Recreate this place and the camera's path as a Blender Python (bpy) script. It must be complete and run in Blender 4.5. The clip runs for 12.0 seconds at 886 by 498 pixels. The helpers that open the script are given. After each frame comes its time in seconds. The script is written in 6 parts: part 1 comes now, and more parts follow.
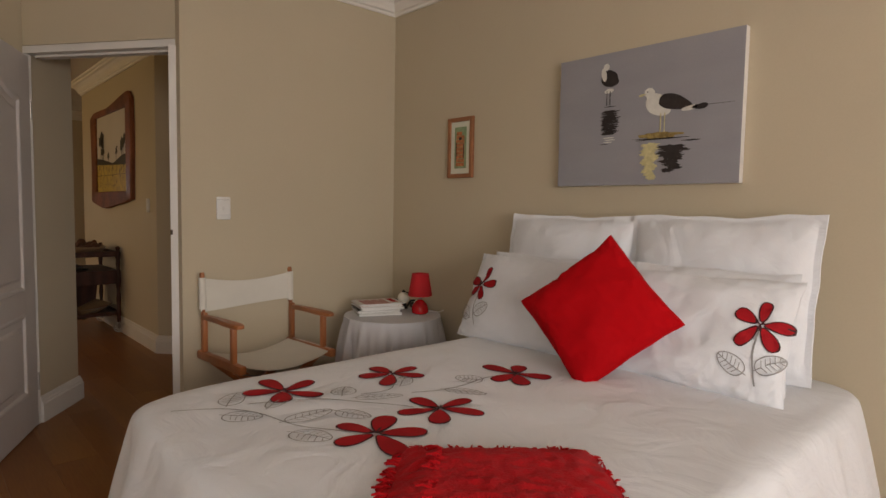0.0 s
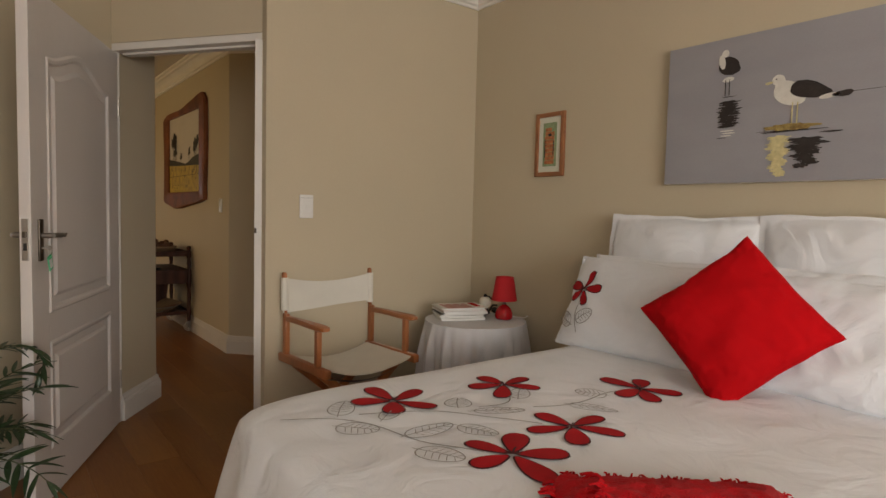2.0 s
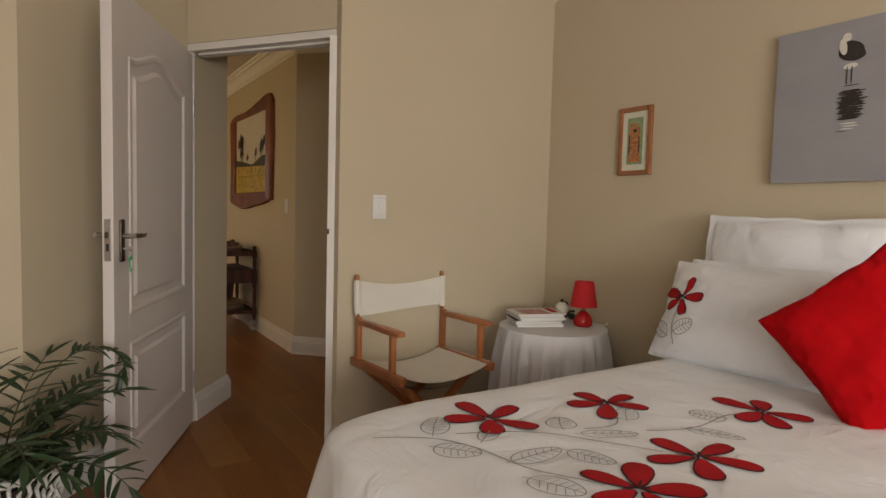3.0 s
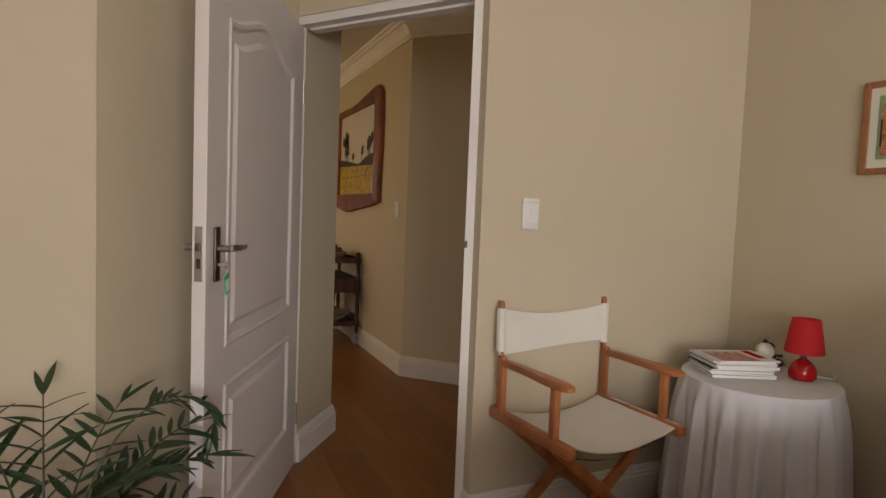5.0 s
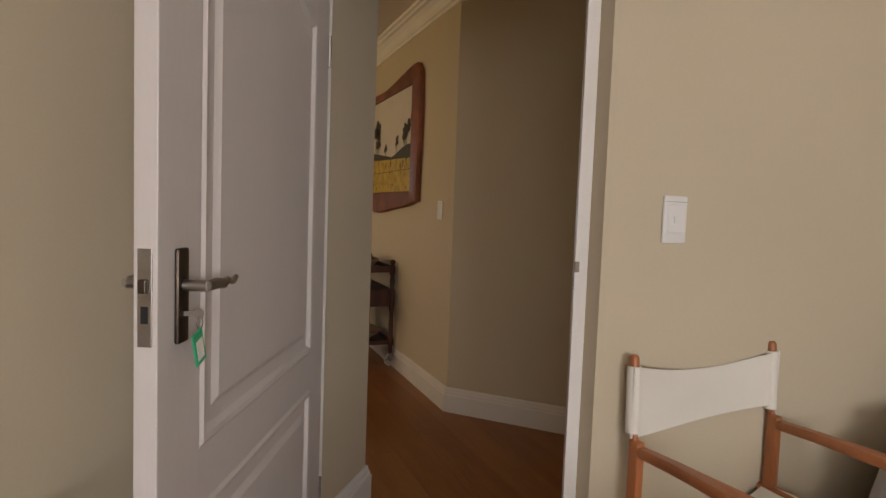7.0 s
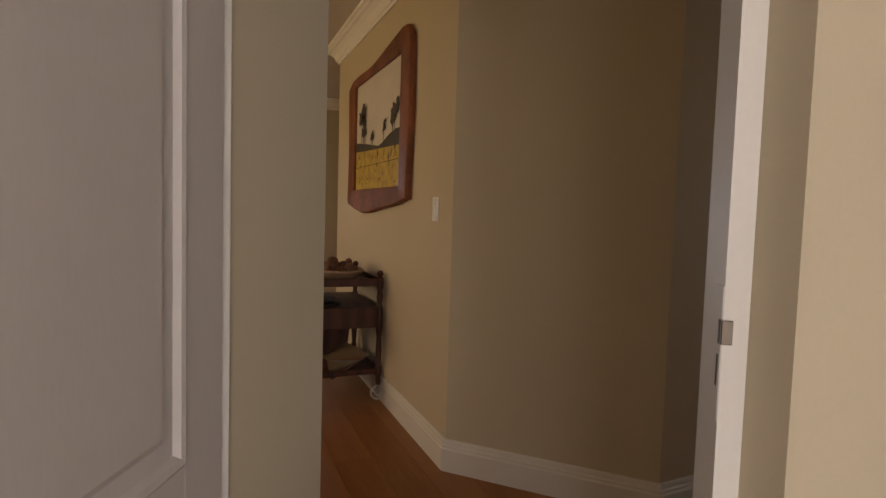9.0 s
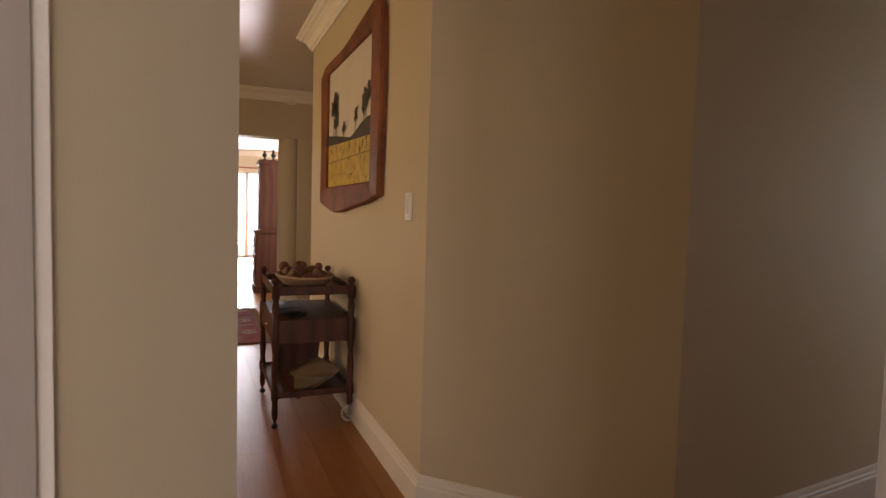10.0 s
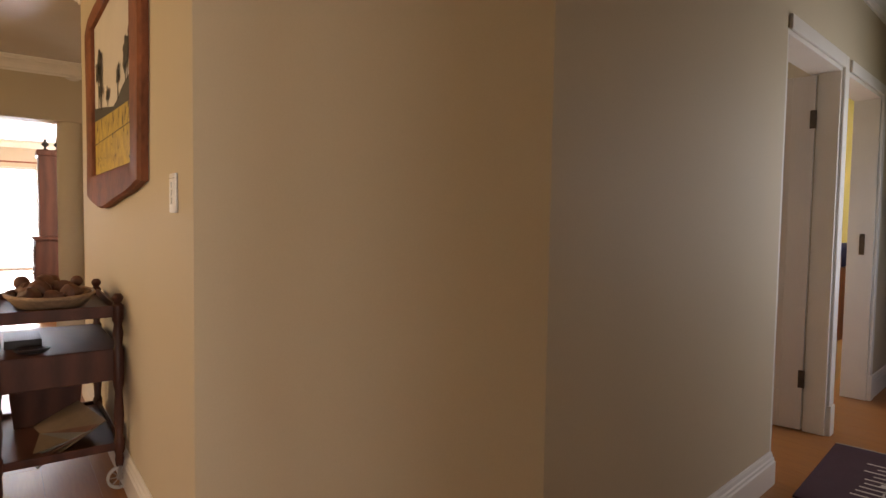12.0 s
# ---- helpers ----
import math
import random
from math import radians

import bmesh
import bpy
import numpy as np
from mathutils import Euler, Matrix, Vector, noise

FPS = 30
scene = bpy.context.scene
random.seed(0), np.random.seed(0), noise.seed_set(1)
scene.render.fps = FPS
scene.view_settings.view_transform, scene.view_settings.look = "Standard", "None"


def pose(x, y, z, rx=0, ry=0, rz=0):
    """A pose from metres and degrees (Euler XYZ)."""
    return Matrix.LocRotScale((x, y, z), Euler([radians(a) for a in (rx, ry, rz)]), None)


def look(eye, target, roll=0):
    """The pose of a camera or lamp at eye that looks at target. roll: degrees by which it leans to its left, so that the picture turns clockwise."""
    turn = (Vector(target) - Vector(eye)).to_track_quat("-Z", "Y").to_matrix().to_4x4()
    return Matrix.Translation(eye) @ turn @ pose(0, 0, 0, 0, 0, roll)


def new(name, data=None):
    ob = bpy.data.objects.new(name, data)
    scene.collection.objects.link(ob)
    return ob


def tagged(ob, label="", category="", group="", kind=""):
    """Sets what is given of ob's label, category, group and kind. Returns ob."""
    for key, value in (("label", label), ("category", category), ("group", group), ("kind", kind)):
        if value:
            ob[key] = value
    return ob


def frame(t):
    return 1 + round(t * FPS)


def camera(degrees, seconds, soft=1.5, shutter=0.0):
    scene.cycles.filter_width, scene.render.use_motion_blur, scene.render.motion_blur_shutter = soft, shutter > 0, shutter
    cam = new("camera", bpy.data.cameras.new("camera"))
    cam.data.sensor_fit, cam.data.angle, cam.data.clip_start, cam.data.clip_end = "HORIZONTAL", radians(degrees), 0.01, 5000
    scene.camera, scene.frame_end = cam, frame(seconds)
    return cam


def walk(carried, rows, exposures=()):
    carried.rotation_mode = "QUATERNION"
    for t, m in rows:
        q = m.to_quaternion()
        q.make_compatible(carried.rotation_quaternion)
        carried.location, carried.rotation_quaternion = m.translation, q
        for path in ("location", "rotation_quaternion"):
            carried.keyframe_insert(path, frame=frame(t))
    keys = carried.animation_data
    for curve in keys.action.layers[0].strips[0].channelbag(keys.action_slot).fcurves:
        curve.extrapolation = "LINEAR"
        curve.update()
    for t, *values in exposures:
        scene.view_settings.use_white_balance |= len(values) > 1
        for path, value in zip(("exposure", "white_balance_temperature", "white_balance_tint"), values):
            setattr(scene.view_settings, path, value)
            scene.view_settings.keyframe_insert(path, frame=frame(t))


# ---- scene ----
cam = camera(74.0, 12.0)
PATH = [
    (0, (0.702, 0.744, 1.252), (2.051, 2.215, 1.117), 1.0),
    (0.5, (0.693, 0.798, 1.246), (2.037, 2.273, 1.113), 1.1),
    (1, (0.678, 0.859, 1.241), (2.005, 2.35, 1.11), 1.2),
    (1.5, (0.663, 0.931, 1.233), (1.952, 2.456, 1.108), 1.3),
    (2, (0.641, 1.006, 1.219), (1.871, 2.579, 1.098), 1.4),
    (2.5, (0.609, 1.093, 1.224), (1.774, 2.714, 1.098), 1.5),
    (3, (0.617, 1.187, 1.218), (1.706, 2.861, 1.094), 1.5),
    (3.5, (0.65, 1.348, 1.227), (1.64, 3.081, 1.101), 1.7),
    (3.7, (0.649, 1.411, 1.206), (1.613, 3.16, 1.094), 1.9),
    (5.5, (0.747, 2.088, 1.232), (1.542, 3.918, 1.101), 2.1),
    (6, (0.797, 2.276, 1.227), (1.572, 4.115, 1.095), 2.0),
    (6.5, (0.825, 2.488, 1.239), (1.581, 4.335, 1.106), 2.0),
    (7, (0.849, 2.672, 1.239), (1.602, 4.52, 1.108), 2.1),
    (7.5, (0.935, 2.87, 1.241), (1.685, 4.72, 1.111), 2.0),
    (7.7, (0.974, 2.949, 1.241), (1.728, 4.797, 1.109), 1.9),
    (9.3, (1.259, 3.555, 1.222), (1.996, 5.41, 1.097), 1.7),
    (9.5, (1.302, 3.634, 1.217), (2.052, 5.484, 1.097), 1.8),
    (10, (1.42, 3.776, 1.215), (2.182, 5.621, 1.094), 1.6),
    (10.5, (1.529, 3.948, 1.208), (2.351, 5.767, 1.093), 1.6),
    (11, (1.617, 4.082, 1.19), (2.558, 5.843, 1.081), 1.3),
    (11.5, (1.728, 4.185, 1.168), (2.79, 5.877, 1.064), 0.9),
    (12, (1.825, 4.264, 1.174), (3.028, 5.858, 1.073), 0.9),
]
EXPOSURES = [(0, 0.0, 6600, 14), (2.5, 0.33, 6600, 10), (3.5, 0.47, 6500, 11), (5.5, 0.58, 6250, 13), (7.5, 0.6, 6150, 13), (9.5, 0.85, 6650, 17),
             (10.5, 1.3, 6850, 23), (12, 1.65, 6550, 18)]
walk(cam, [(t, look(eye, target, roll)) for t, eye, target, roll in PATH], EXPOSURES)

# ---- world, sun and lights ----
world = bpy.data.worlds.new("sky")
scene.world = world
world.use_nodes = True
wn = world.node_tree.nodes
sky = wn.new("ShaderNodeTexSky")
sky.sky_type = "NISHITA"
sky.sun_disc = False
sky.sun_elevation, sky.sun_rotation = radians(42), radians(12)
world.node_tree.links.new(sky.outputs[0], wn["Background"].inputs[0])
wn["Background"].inputs[1].default_value = 0.12

sun = new("sun", bpy.data.lights.new("sun", "SUN"))
sun.data.energy, sun.data.angle, sun.data.color = 4.0, radians(0.6), (1.0, 0.94, 0.85)
sun.matrix_world = look((4.5, 26.0, 9.0), (2.4, 16.0, 0.0))


def window_light(name, eye, target, w, h, power, colour):
    d = bpy.data.lights.new(name, "AREA")
    d.shape, d.size, d.size_y, d.energy, d.color = "RECTANGLE", w, h, power, colour
    ob = new(name, d)
    ob.matrix_world = look(eye, target)
    return ob


window_light("bedroom_daylight", (0.65, -2.12, 1.42), (2.2, 2.5, 1.45), 2.2, 1.15, 86, (1.0, 0.955, 0.89))
# fill added from the west to brighten the east wall and the pillows
window_light("bedroom_added_fill", (-0.82, -0.6, 1.42), (3.0, 1.6, 1.5), 1.3, 1.1, 20, (1.0, 0.955, 0.89))
window_light("lounge_daylight", (2.6, 18.85, 1.1), (2.2, 10.0, 0.9), 1.9, 2.0, 120, (0.86, 0.93, 1.0))
window_light("passage_daylight", (5.9, 4.47, 1.4), (4.4, 5.5, 0.9), 0.85, 1.05, 4.4, (0.95, 0.98, 1.0))
# fill added in an unseen opening to brighten the leaf of the passage door
window_light("side_room_fill", (5.0, 8.57, 1.55), (5.0, 5.0, 1.2), 0.75, 1.0, 10, (1.0, 0.98, 0.95))
window_light("yellow_room_daylight", (7.0, 8.57, 1.5), (7.0, 5.0, 1.1), 1.7, 1.1, 14, (1.0, 0.98, 0.95))
# unseen fill added to brighten the angled lounge wall without lighting the column
window_light("lounge_east_fill", (3.56, 11.8, 1.5), (0.6, 13.2, 1.4), 0.75, 1.15, 18, (1.0, 0.92, 0.74))
window_light("hall_daylight", (-1.22, 8.3, 1.50), (2.2, 7.0, 1.60), 2.1, 1.2, 21, (1.0, 0.68, 0.30))


# ---- materials ----
def material(name, colour, rough=0.6, metal=0.0, vary=0.12, scale=6.0, fine=90.0, bump=0.15, depth=0.002,
             colour2=None, stretch=(1, 1, 1), spec=0.5, per_object=0.0, sheen=0.0, wave=0.0, crease=0.0):
    m = bpy.data.materials.new(name)
    m.use_nodes = True
    nt = m.node_tree
    n, l = nt.nodes, nt.links
    p = n["Principled BSDF"]
    p.inputs["Roughness"].default_value, p.inputs["Metallic"].default_value = rough, metal
    p.inputs["Specular IOR Level"].default_value = spec
    if sheen:
        p.inputs["Sheen Weight"].default_value = sheen
    tc = n.new("ShaderNodeTexCoord")
    mp = n.new("ShaderNodeMapping")
    mp.inputs["Scale"].default_value = stretch
    l.new(tc.outputs["Object"], mp.inputs[0])
    vec = mp.outputs[0]
    if per_object:
        oi = n.new("ShaderNodeObjectInfo")
        add = n.new("ShaderNodeVectorMath")
        add.operation = "MULTIPLY_ADD"
        comb = n.new("ShaderNodeCombineXYZ")
        for k in range(3):
            l.new(oi.outputs["Random"], comb.inputs[k])
        l.new(comb.outputs[0], add.inputs[0])
        add.inputs[1].default_value = (17.0, 31.0, 47.0)
        l.new(vec, add.inputs[2])
        vec = add.outputs[0]
    big = n.new("ShaderNodeTexNoise")
    big.inputs["Scale"].default_value, big.inputs["Detail"].default_value = scale, 5
    l.new(vec, big.inputs["Vector"])
    small = n.new("ShaderNodeTexNoise")
    small.inputs["Scale"].default_value, small.inputs["Detail"].default_value = fine, 3
    l.new(vec, small.inputs["Vector"])
    c2 = colour2 or tuple(c * (1 - 2.2 * vary) for c in colour)
    ramp = n.new("ShaderNodeValToRGB")
    ramp.color_ramp.elements[0].position, ramp.color_ramp.elements[1].position = 0.3, 0.72
    ramp.color_ramp.elements[0].color, ramp.color_ramp.elements[1].color = (*c2, 1), (*colour, 1)
    mixf = n.new("ShaderNodeMath")
    mixf.operation = "MULTIPLY_ADD"
    l.new(small.outputs["Fac"], mixf.inputs[0])
    mixf.inputs[1].default_value = 0.35
    sub = n.new("ShaderNodeMath")
    sub.operation = "MULTIPLY_ADD"
    l.new(big.outputs["Fac"], sub.inputs[0])
    sub.inputs[1].default_value, sub.inputs[2].default_value = 0.75, -0.05
    l.new(sub.outputs[0], mixf.inputs[2])
    last = mixf.outputs[0]
    if wave:
        wv = n.new("ShaderNodeTexWave")
        wv.inputs["Scale"].default_value, wv.inputs["Distortion"].default_value, wv.inputs["Detail"].default_value = wave, 6, 3
        l.new(vec, wv.inputs["Vector"])
        wm = n.new("ShaderNodeMath")
        wm.operation = "MULTIPLY_ADD"
        l.new(wv.outputs["Fac"], wm.inputs[0])
        wm.inputs[1].default_value = 0.3
        wm2 = n.new("ShaderNodeMath")
        wm2.operation = "MULTIPLY"
        l.new(last, wm2.inputs[0])
        wm2.inputs[1].default_value = 0.75
        l.new(wm2.outputs[0], wm.inputs[2])
        last = wm.outputs[0]
    if per_object:
        po = n.new("ShaderNodeMath")
        po.operation = "MULTIPLY_ADD"
        l.new(oi.outputs["Random"], po.inputs[0])
        po.inputs[1].default_value = per_object
        pm = n.new("ShaderNodeMath")
        pm.operation = "SUBTRACT"
        l.new(last, pm.inputs[0])
        pm.inputs[1].default_value = per_object / 2
        l.new(pm.outputs[0], po.inputs[2])
        last = po.outputs[0]
    l.new(last, ramp.inputs[0])
    l.new(ramp.outputs[0], p.inputs["Base Color"])
    rr = n.new("ShaderNodeMath")
    rr.operation = "MULTIPLY_ADD"
    l.new(big.outputs["Fac"], rr.inputs[0])
    rr.inputs[1].default_value, rr.inputs[2].default_value = 0.12, rough - 0.06
    l.new(rr.outputs[0], p.inputs["Roughness"])
    if bump:
        b = n.new("ShaderNodeBump")
        b.inputs["Strength"].default_value, b.inputs["Distance"].default_value = bump, depth
        l.new(small.outputs["Fac"], b.inputs["Height"])
        l.new(b.outputs[0], p.inputs["Normal"])
        if crease:
            cn = n.new("ShaderNodeTexNoise")
            cn.inputs["Scale"].default_value, cn.inputs["Detail"].default_value, cn.inputs["Distortion"].default_value = 6.0, 4, 1.6
            l.new(vec, cn.inputs["Vector"])
            cb = n.new("ShaderNodeBump")
            cb.inputs["Strength"].default_value, cb.inputs["Distance"].default_value = crease, 0.02
            l.new(cn.outputs["Fac"], cb.inputs["Height"])
            l.new(cb.outputs[0], b.inputs["Normal"])
    return m


WALL = material("beige_wall_paint", (0.535, 0.46, 0.335), 0.65, vary=0.035, scale=1.3, fine=160, bump=0.12, depth=0.001, spec=0.3)
YELLOW_WALL = material("yellow_wall_paint", (0.70, 0.62, 0.18), 0.6, vary=0.04, scale=1.5, fine=160, bump=0.1, depth=0.001)
CEILING = material("white_ceiling_paint", (0.78, 0.76, 0.72), 0.6, vary=0.03, scale=1.5, fine=120, bump=0.1, depth=0.001)
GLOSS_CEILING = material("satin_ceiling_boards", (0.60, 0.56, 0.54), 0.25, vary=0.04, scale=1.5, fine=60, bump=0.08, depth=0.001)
TRIM = material("white_gloss_trim", (0.70, 0.67, 0.63), 0.48, vary=0.04, scale=4, fine=120, bump=0.06, depth=0.0006)
CORNICE_WHITE = material("white_plaster_cornice", (0.80, 0.77, 0.72), 0.5, vary=0.04, scale=4, fine=120, bump=0.06, depth=0.0006)
DOOR_WHITE = material("white_door_paint", (0.64, 0.60, 0.58), 0.42, vary=0.04, scale=3, fine=140, bump=0.1, depth=0.0006, stretch=(1, 1, 0.2))
PLANK = material("orange_laminate", (0.30, 0.132, 0.039), 0.36, spec=0.26, vary=0.12, scale=2.0, fine=16, bump=0.05, depth=0.0004,
                 colour2=(0.215, 0.080, 0.022), stretch=(7, 0.6, 1), per_object=0.3)
SUBFLOOR = material("dark_joint", (0.20, 0.09, 0.03), 0.8)
COTTON = material("white_cotton", (0.735, 0.745, 0.775), 0.85, crease=0.5, vary=0.03, scale=5, fine=420, bump=0.25, depth=0.0008, sheen=0.15, spec=0.2)
CLOTH = material("white_tablecloth", (0.66, 0.655, 0.68), 0.85, crease=0.2, vary=0.04, scale=5, fine=320, bump=0.25, depth=0.0008, spec=0.2)
RED_CLOTH = material("red_cotton", (0.46, 0.003, 0.006), 0.85, vary=0.08, scale=7, fine=420, bump=0.3, depth=0.0008, spec=0.08)
RED_PETAL = material("red_applique", (0.42, 0.008, 0.014), 0.75, vary=0.14, scale=16, fine=240, bump=0.2, depth=0.0006, spec=0.2)
STITCH_DARK = material("dark_red_stitching", (0.055, 0.008, 0.010), 0.8)
STITCH_GREY = material("grey_stitching", (0.36, 0.35, 0.34), 0.8, vary=0.15, scale=30)
CHENILLE = material("red_chenille", (0.46, 0.005, 0.009), 0.95, vary=0.09, scale=45, fine=190, bump=0.7, depth=0.006, sheen=0.05, spec=0.05)
CANVAS_CLOTH = material("cream_canvas", (0.72, 0.69, 0.62), 0.85, vary=0.04, scale=8, fine=500, bump=0.3, depth=0.0007, spec=0.2)
PINE = material("orange_varnished_wood", (0.42, 0.150, 0.052), 0.38, vary=0.18, scale=5, fine=70, bump=0.1, depth=0.0006, stretch=(1, 1, 0.25), wave=3)
DARK_WOOD = material("dark_stained_wood", (0.085, 0.030, 0.018), 0.5, spec=0.3, vary=0.22, scale=6, fine=70, bump=0.12, depth=0.0006, stretch=(1, 1, 0.3), wave=3)
CABINET_WOOD = material("reddish_polished_wood", (0.105, 0.034, 0.021), 0.45, vary=0.22, scale=6, fine=70, bump=0.1, depth=0.0006, stretch=(1, 1, 0.3), wave=3)
RED_WOOD = material("reddish_live_edge_wood", (0.27, 0.090, 0.036), 0.62, spec=0.25, vary=0.3, scale=5, fine=40, bump=0.2, depth=0.001, stretch=(1, 1.6, 0.6))
FRAME_WOOD = material("orange_frame_wood", (0.38, 0.15, 0.06), 0.45, vary=0.2, scale=12, fine=90, bump=0.12, depth=0.0006)
STEEL = material("brushed_steel", (0.42, 0.39, 0.36), 0.38, metal=1.0, vary=0.1, scale=20, fine=200, bump=0.05, depth=0.0003)
BRONZE = material("dark_bronze", (0.13, 0.105, 0.085), 0.42, metal=1.0, vary=0.15, scale=30)
BRASS = material("aged_brass", (0.40, 0.27, 0.13), 0.42, metal=1.0, vary=0.15, scale=30)
BLACK = material("black_metal", (0.02, 0.02, 0.022), 0.45, vary=0.1)
PLASTIC = material("white_plastic", (0.70, 0.69, 0.67), 0.35, vary=0.02, bump=0.0)
GREEN_TAG = material("green_plastic", (0.05, 0.42, 0.20), 0.35, vary=0.05, bump=0.0)
PAPER = material("white_paper", (0.78, 0.77, 0.74), 0.7, vary=0.03, fine=200, bump=0.05)
RED_GLAZE = material("red_glazed_ceramic", (0.45, 0.008, 0.012), 0.12, vary=0.04, bump=0.0)
RED_SHADE = material("red_fabric_shade", (0.52, 0.010, 0.016), 0.8, vary=0.06, scale=10, fine=400, bump=0.3, depth=0.0006)
LEAF = material("dark_green_leaf", (0.030, 0.060, 0.022), 0.42, vary=0.2, scale=14, fine=90, bump=0.15, depth=0.0006, colour2=(0.016, 0.036, 0.014))
LEAF_STALK = material("green_brown_stalk", (0.07, 0.075, 0.03), 0.55, vary=0.2)
WICKER = material("white_wicker", (0.62, 0.60, 0.56), 0.7, vary=0.12, scale=20)
SOIL = material("potting_soil", (0.035, 0.024, 0.016), 0.95, vary=0.3, scale=30, fine=120, bump=0.8, depth=0.01)
GLAZE = material("white_glaze", (0.76, 0.72, 0.62), 0.4, vary=0.06, scale=12)
DARK_GLAZE = material("black_glaze", (0.02, 0.017, 0.016), 0.5, vary=0.1)
GREY_SKY = material("printed_grey_water", (0.31, 0.303, 0.322), 0.6, vary=0.10, scale=3, fine=120, bump=0.15, depth=0.0005, colour2=(0.265, 0.258, 0.282), stretch=(1, 0.4, 3))
PRINT_WHITE = material("printed_white", (0.70, 0.68, 0.62), 0.6, vary=0.08, scale=30)
PRINT_DARK = material("printed_dark_brown", (0.035, 0.026, 0.024), 0.6, vary=0.25, scale=40)
PRINT_OCHRE = material("printed_ochre", (0.42, 0.31, 0.10), 0.6, vary=0.3, scale=60, colour2=(0.12, 0.07, 0.02))
PRINT_CREAM = material("printed_pale_yellow", (0.66, 0.58, 0.30), 0.6, vary=0.15, scale=60)
PALE_SKY = material("painted_pale_sky", (0.62, 0.57, 0.52), 0.6, vary=0.06, scale=4)
FIELD = material("painted_yellow_field", (0.62, 0.44, 0.06), 0.6, vary=0.22, scale=16, fine=60, colour2=(0.30, 0.20, 0.03))
HILL = material("painted_dark_hill", (0.055, 0.045, 0.032), 0.65, vary=0.25, scale=30)
TREE_PAINT = material("painted_trees", (0.050, 0.038, 0.026), 0.65, vary=0.3, scale=40)
MOUNT = material("pale_mount_board", (0.66, 0.66, 0.55), 0.7, vary=0.03)
MINT = material("mint_print", (0.30, 0.40, 0.22), 0.6, vary=0.2, scale=60)
ORANGE_PRINT = material("orange_print", (0.62, 0.22, 0.08), 0.6, vary=0.3, scale=60)
KILIM_RED = material("kilim_red", (0.30, 0.045, 0.05), 0.95, vary=0.2, scale=30, fine=300, bump=0.6, depth=0.002)
KILIM_ROSE = material("kilim_rose", (0.40, 0.11, 0.10), 0.95, vary=0.2, scale=30, fine=300, bump=0.6, depth=0.002)
KILIM_DARK = material("kilim_black", (0.035, 0.028, 0.032), 0.95, vary=0.2, scale=30, fine=300, bump=0.6, depth=0.002)
KILIM_PALE = material("kilim_cream", (0.50, 0.42, 0.36), 0.95, vary=0.15, scale=30, fine=300, bump=0.6, depth=0.002)
MAT_PLUM = material("plum_door_mat", (0.045, 0.013, 0.020), 1.0, vary=0.2, scale=40, fine=260, bump=0.8, depth=0.003)
BLUE_CLOTH = material("navy_cloth", (0.03, 0.035, 0.12), 0.85, vary=0.15)
BREAD = material("brown_gourd", (0.15, 0.060, 0.032), 0.6, vary=0.25, scale=20, fine=90, bump=0.3)
BASKET = material("pale_basket", (0.38, 0.25, 0.15), 0.7, vary=0.2, scale=40, fine=200, bump=0.5)
PINK_PRINT = material("pink_cover_print", (0.60, 0.34, 0.30), 0.4, vary=0.3, scale=25, fine=90, bump=0.0, colour2=(0.30, 0.05, 0.05))
TEXT_GREY = material("grey_lettering", (0.36, 0.36, 0.37), 0.6, vary=0.08, scale=14)
TAN_CARD = material("tan_card", (0.17, 0.115, 0.065), 0.6, vary=0.15, scale=14)
GREY_BOOK = material("grey_card", (0.16, 0.16, 0.15), 0.6, vary=0.12, scale=14)
CURTAIN = material("terracotta_curtain", (0.30, 0.10, 0.06), 0.85, vary=0.12, fine=300, bump=0.3)
GRASS = material("lawn", (0.10, 0.16, 0.05), 0.9, vary=0.25, scale=3, fine=60, bump=0.4)
PAVING = material("pale_paving", (0.55, 0.52, 0.47), 0.85, vary=0.1, scale=4)
GLASS = bpy.data.materials.new("clear_glass")
GLASS.use_nodes = True
gp = GLASS.node_tree.nodes["Principled BSDF"]
gp.inputs["Base Color"].default_value = (0.97, 0.98, 0.98, 1)
gp.inputs["Roughness"].default_value, gp.inputs["Transmission Weight"].default_value, gp.inputs["IOR"].default_value = 0.02, 1.0, 1.05


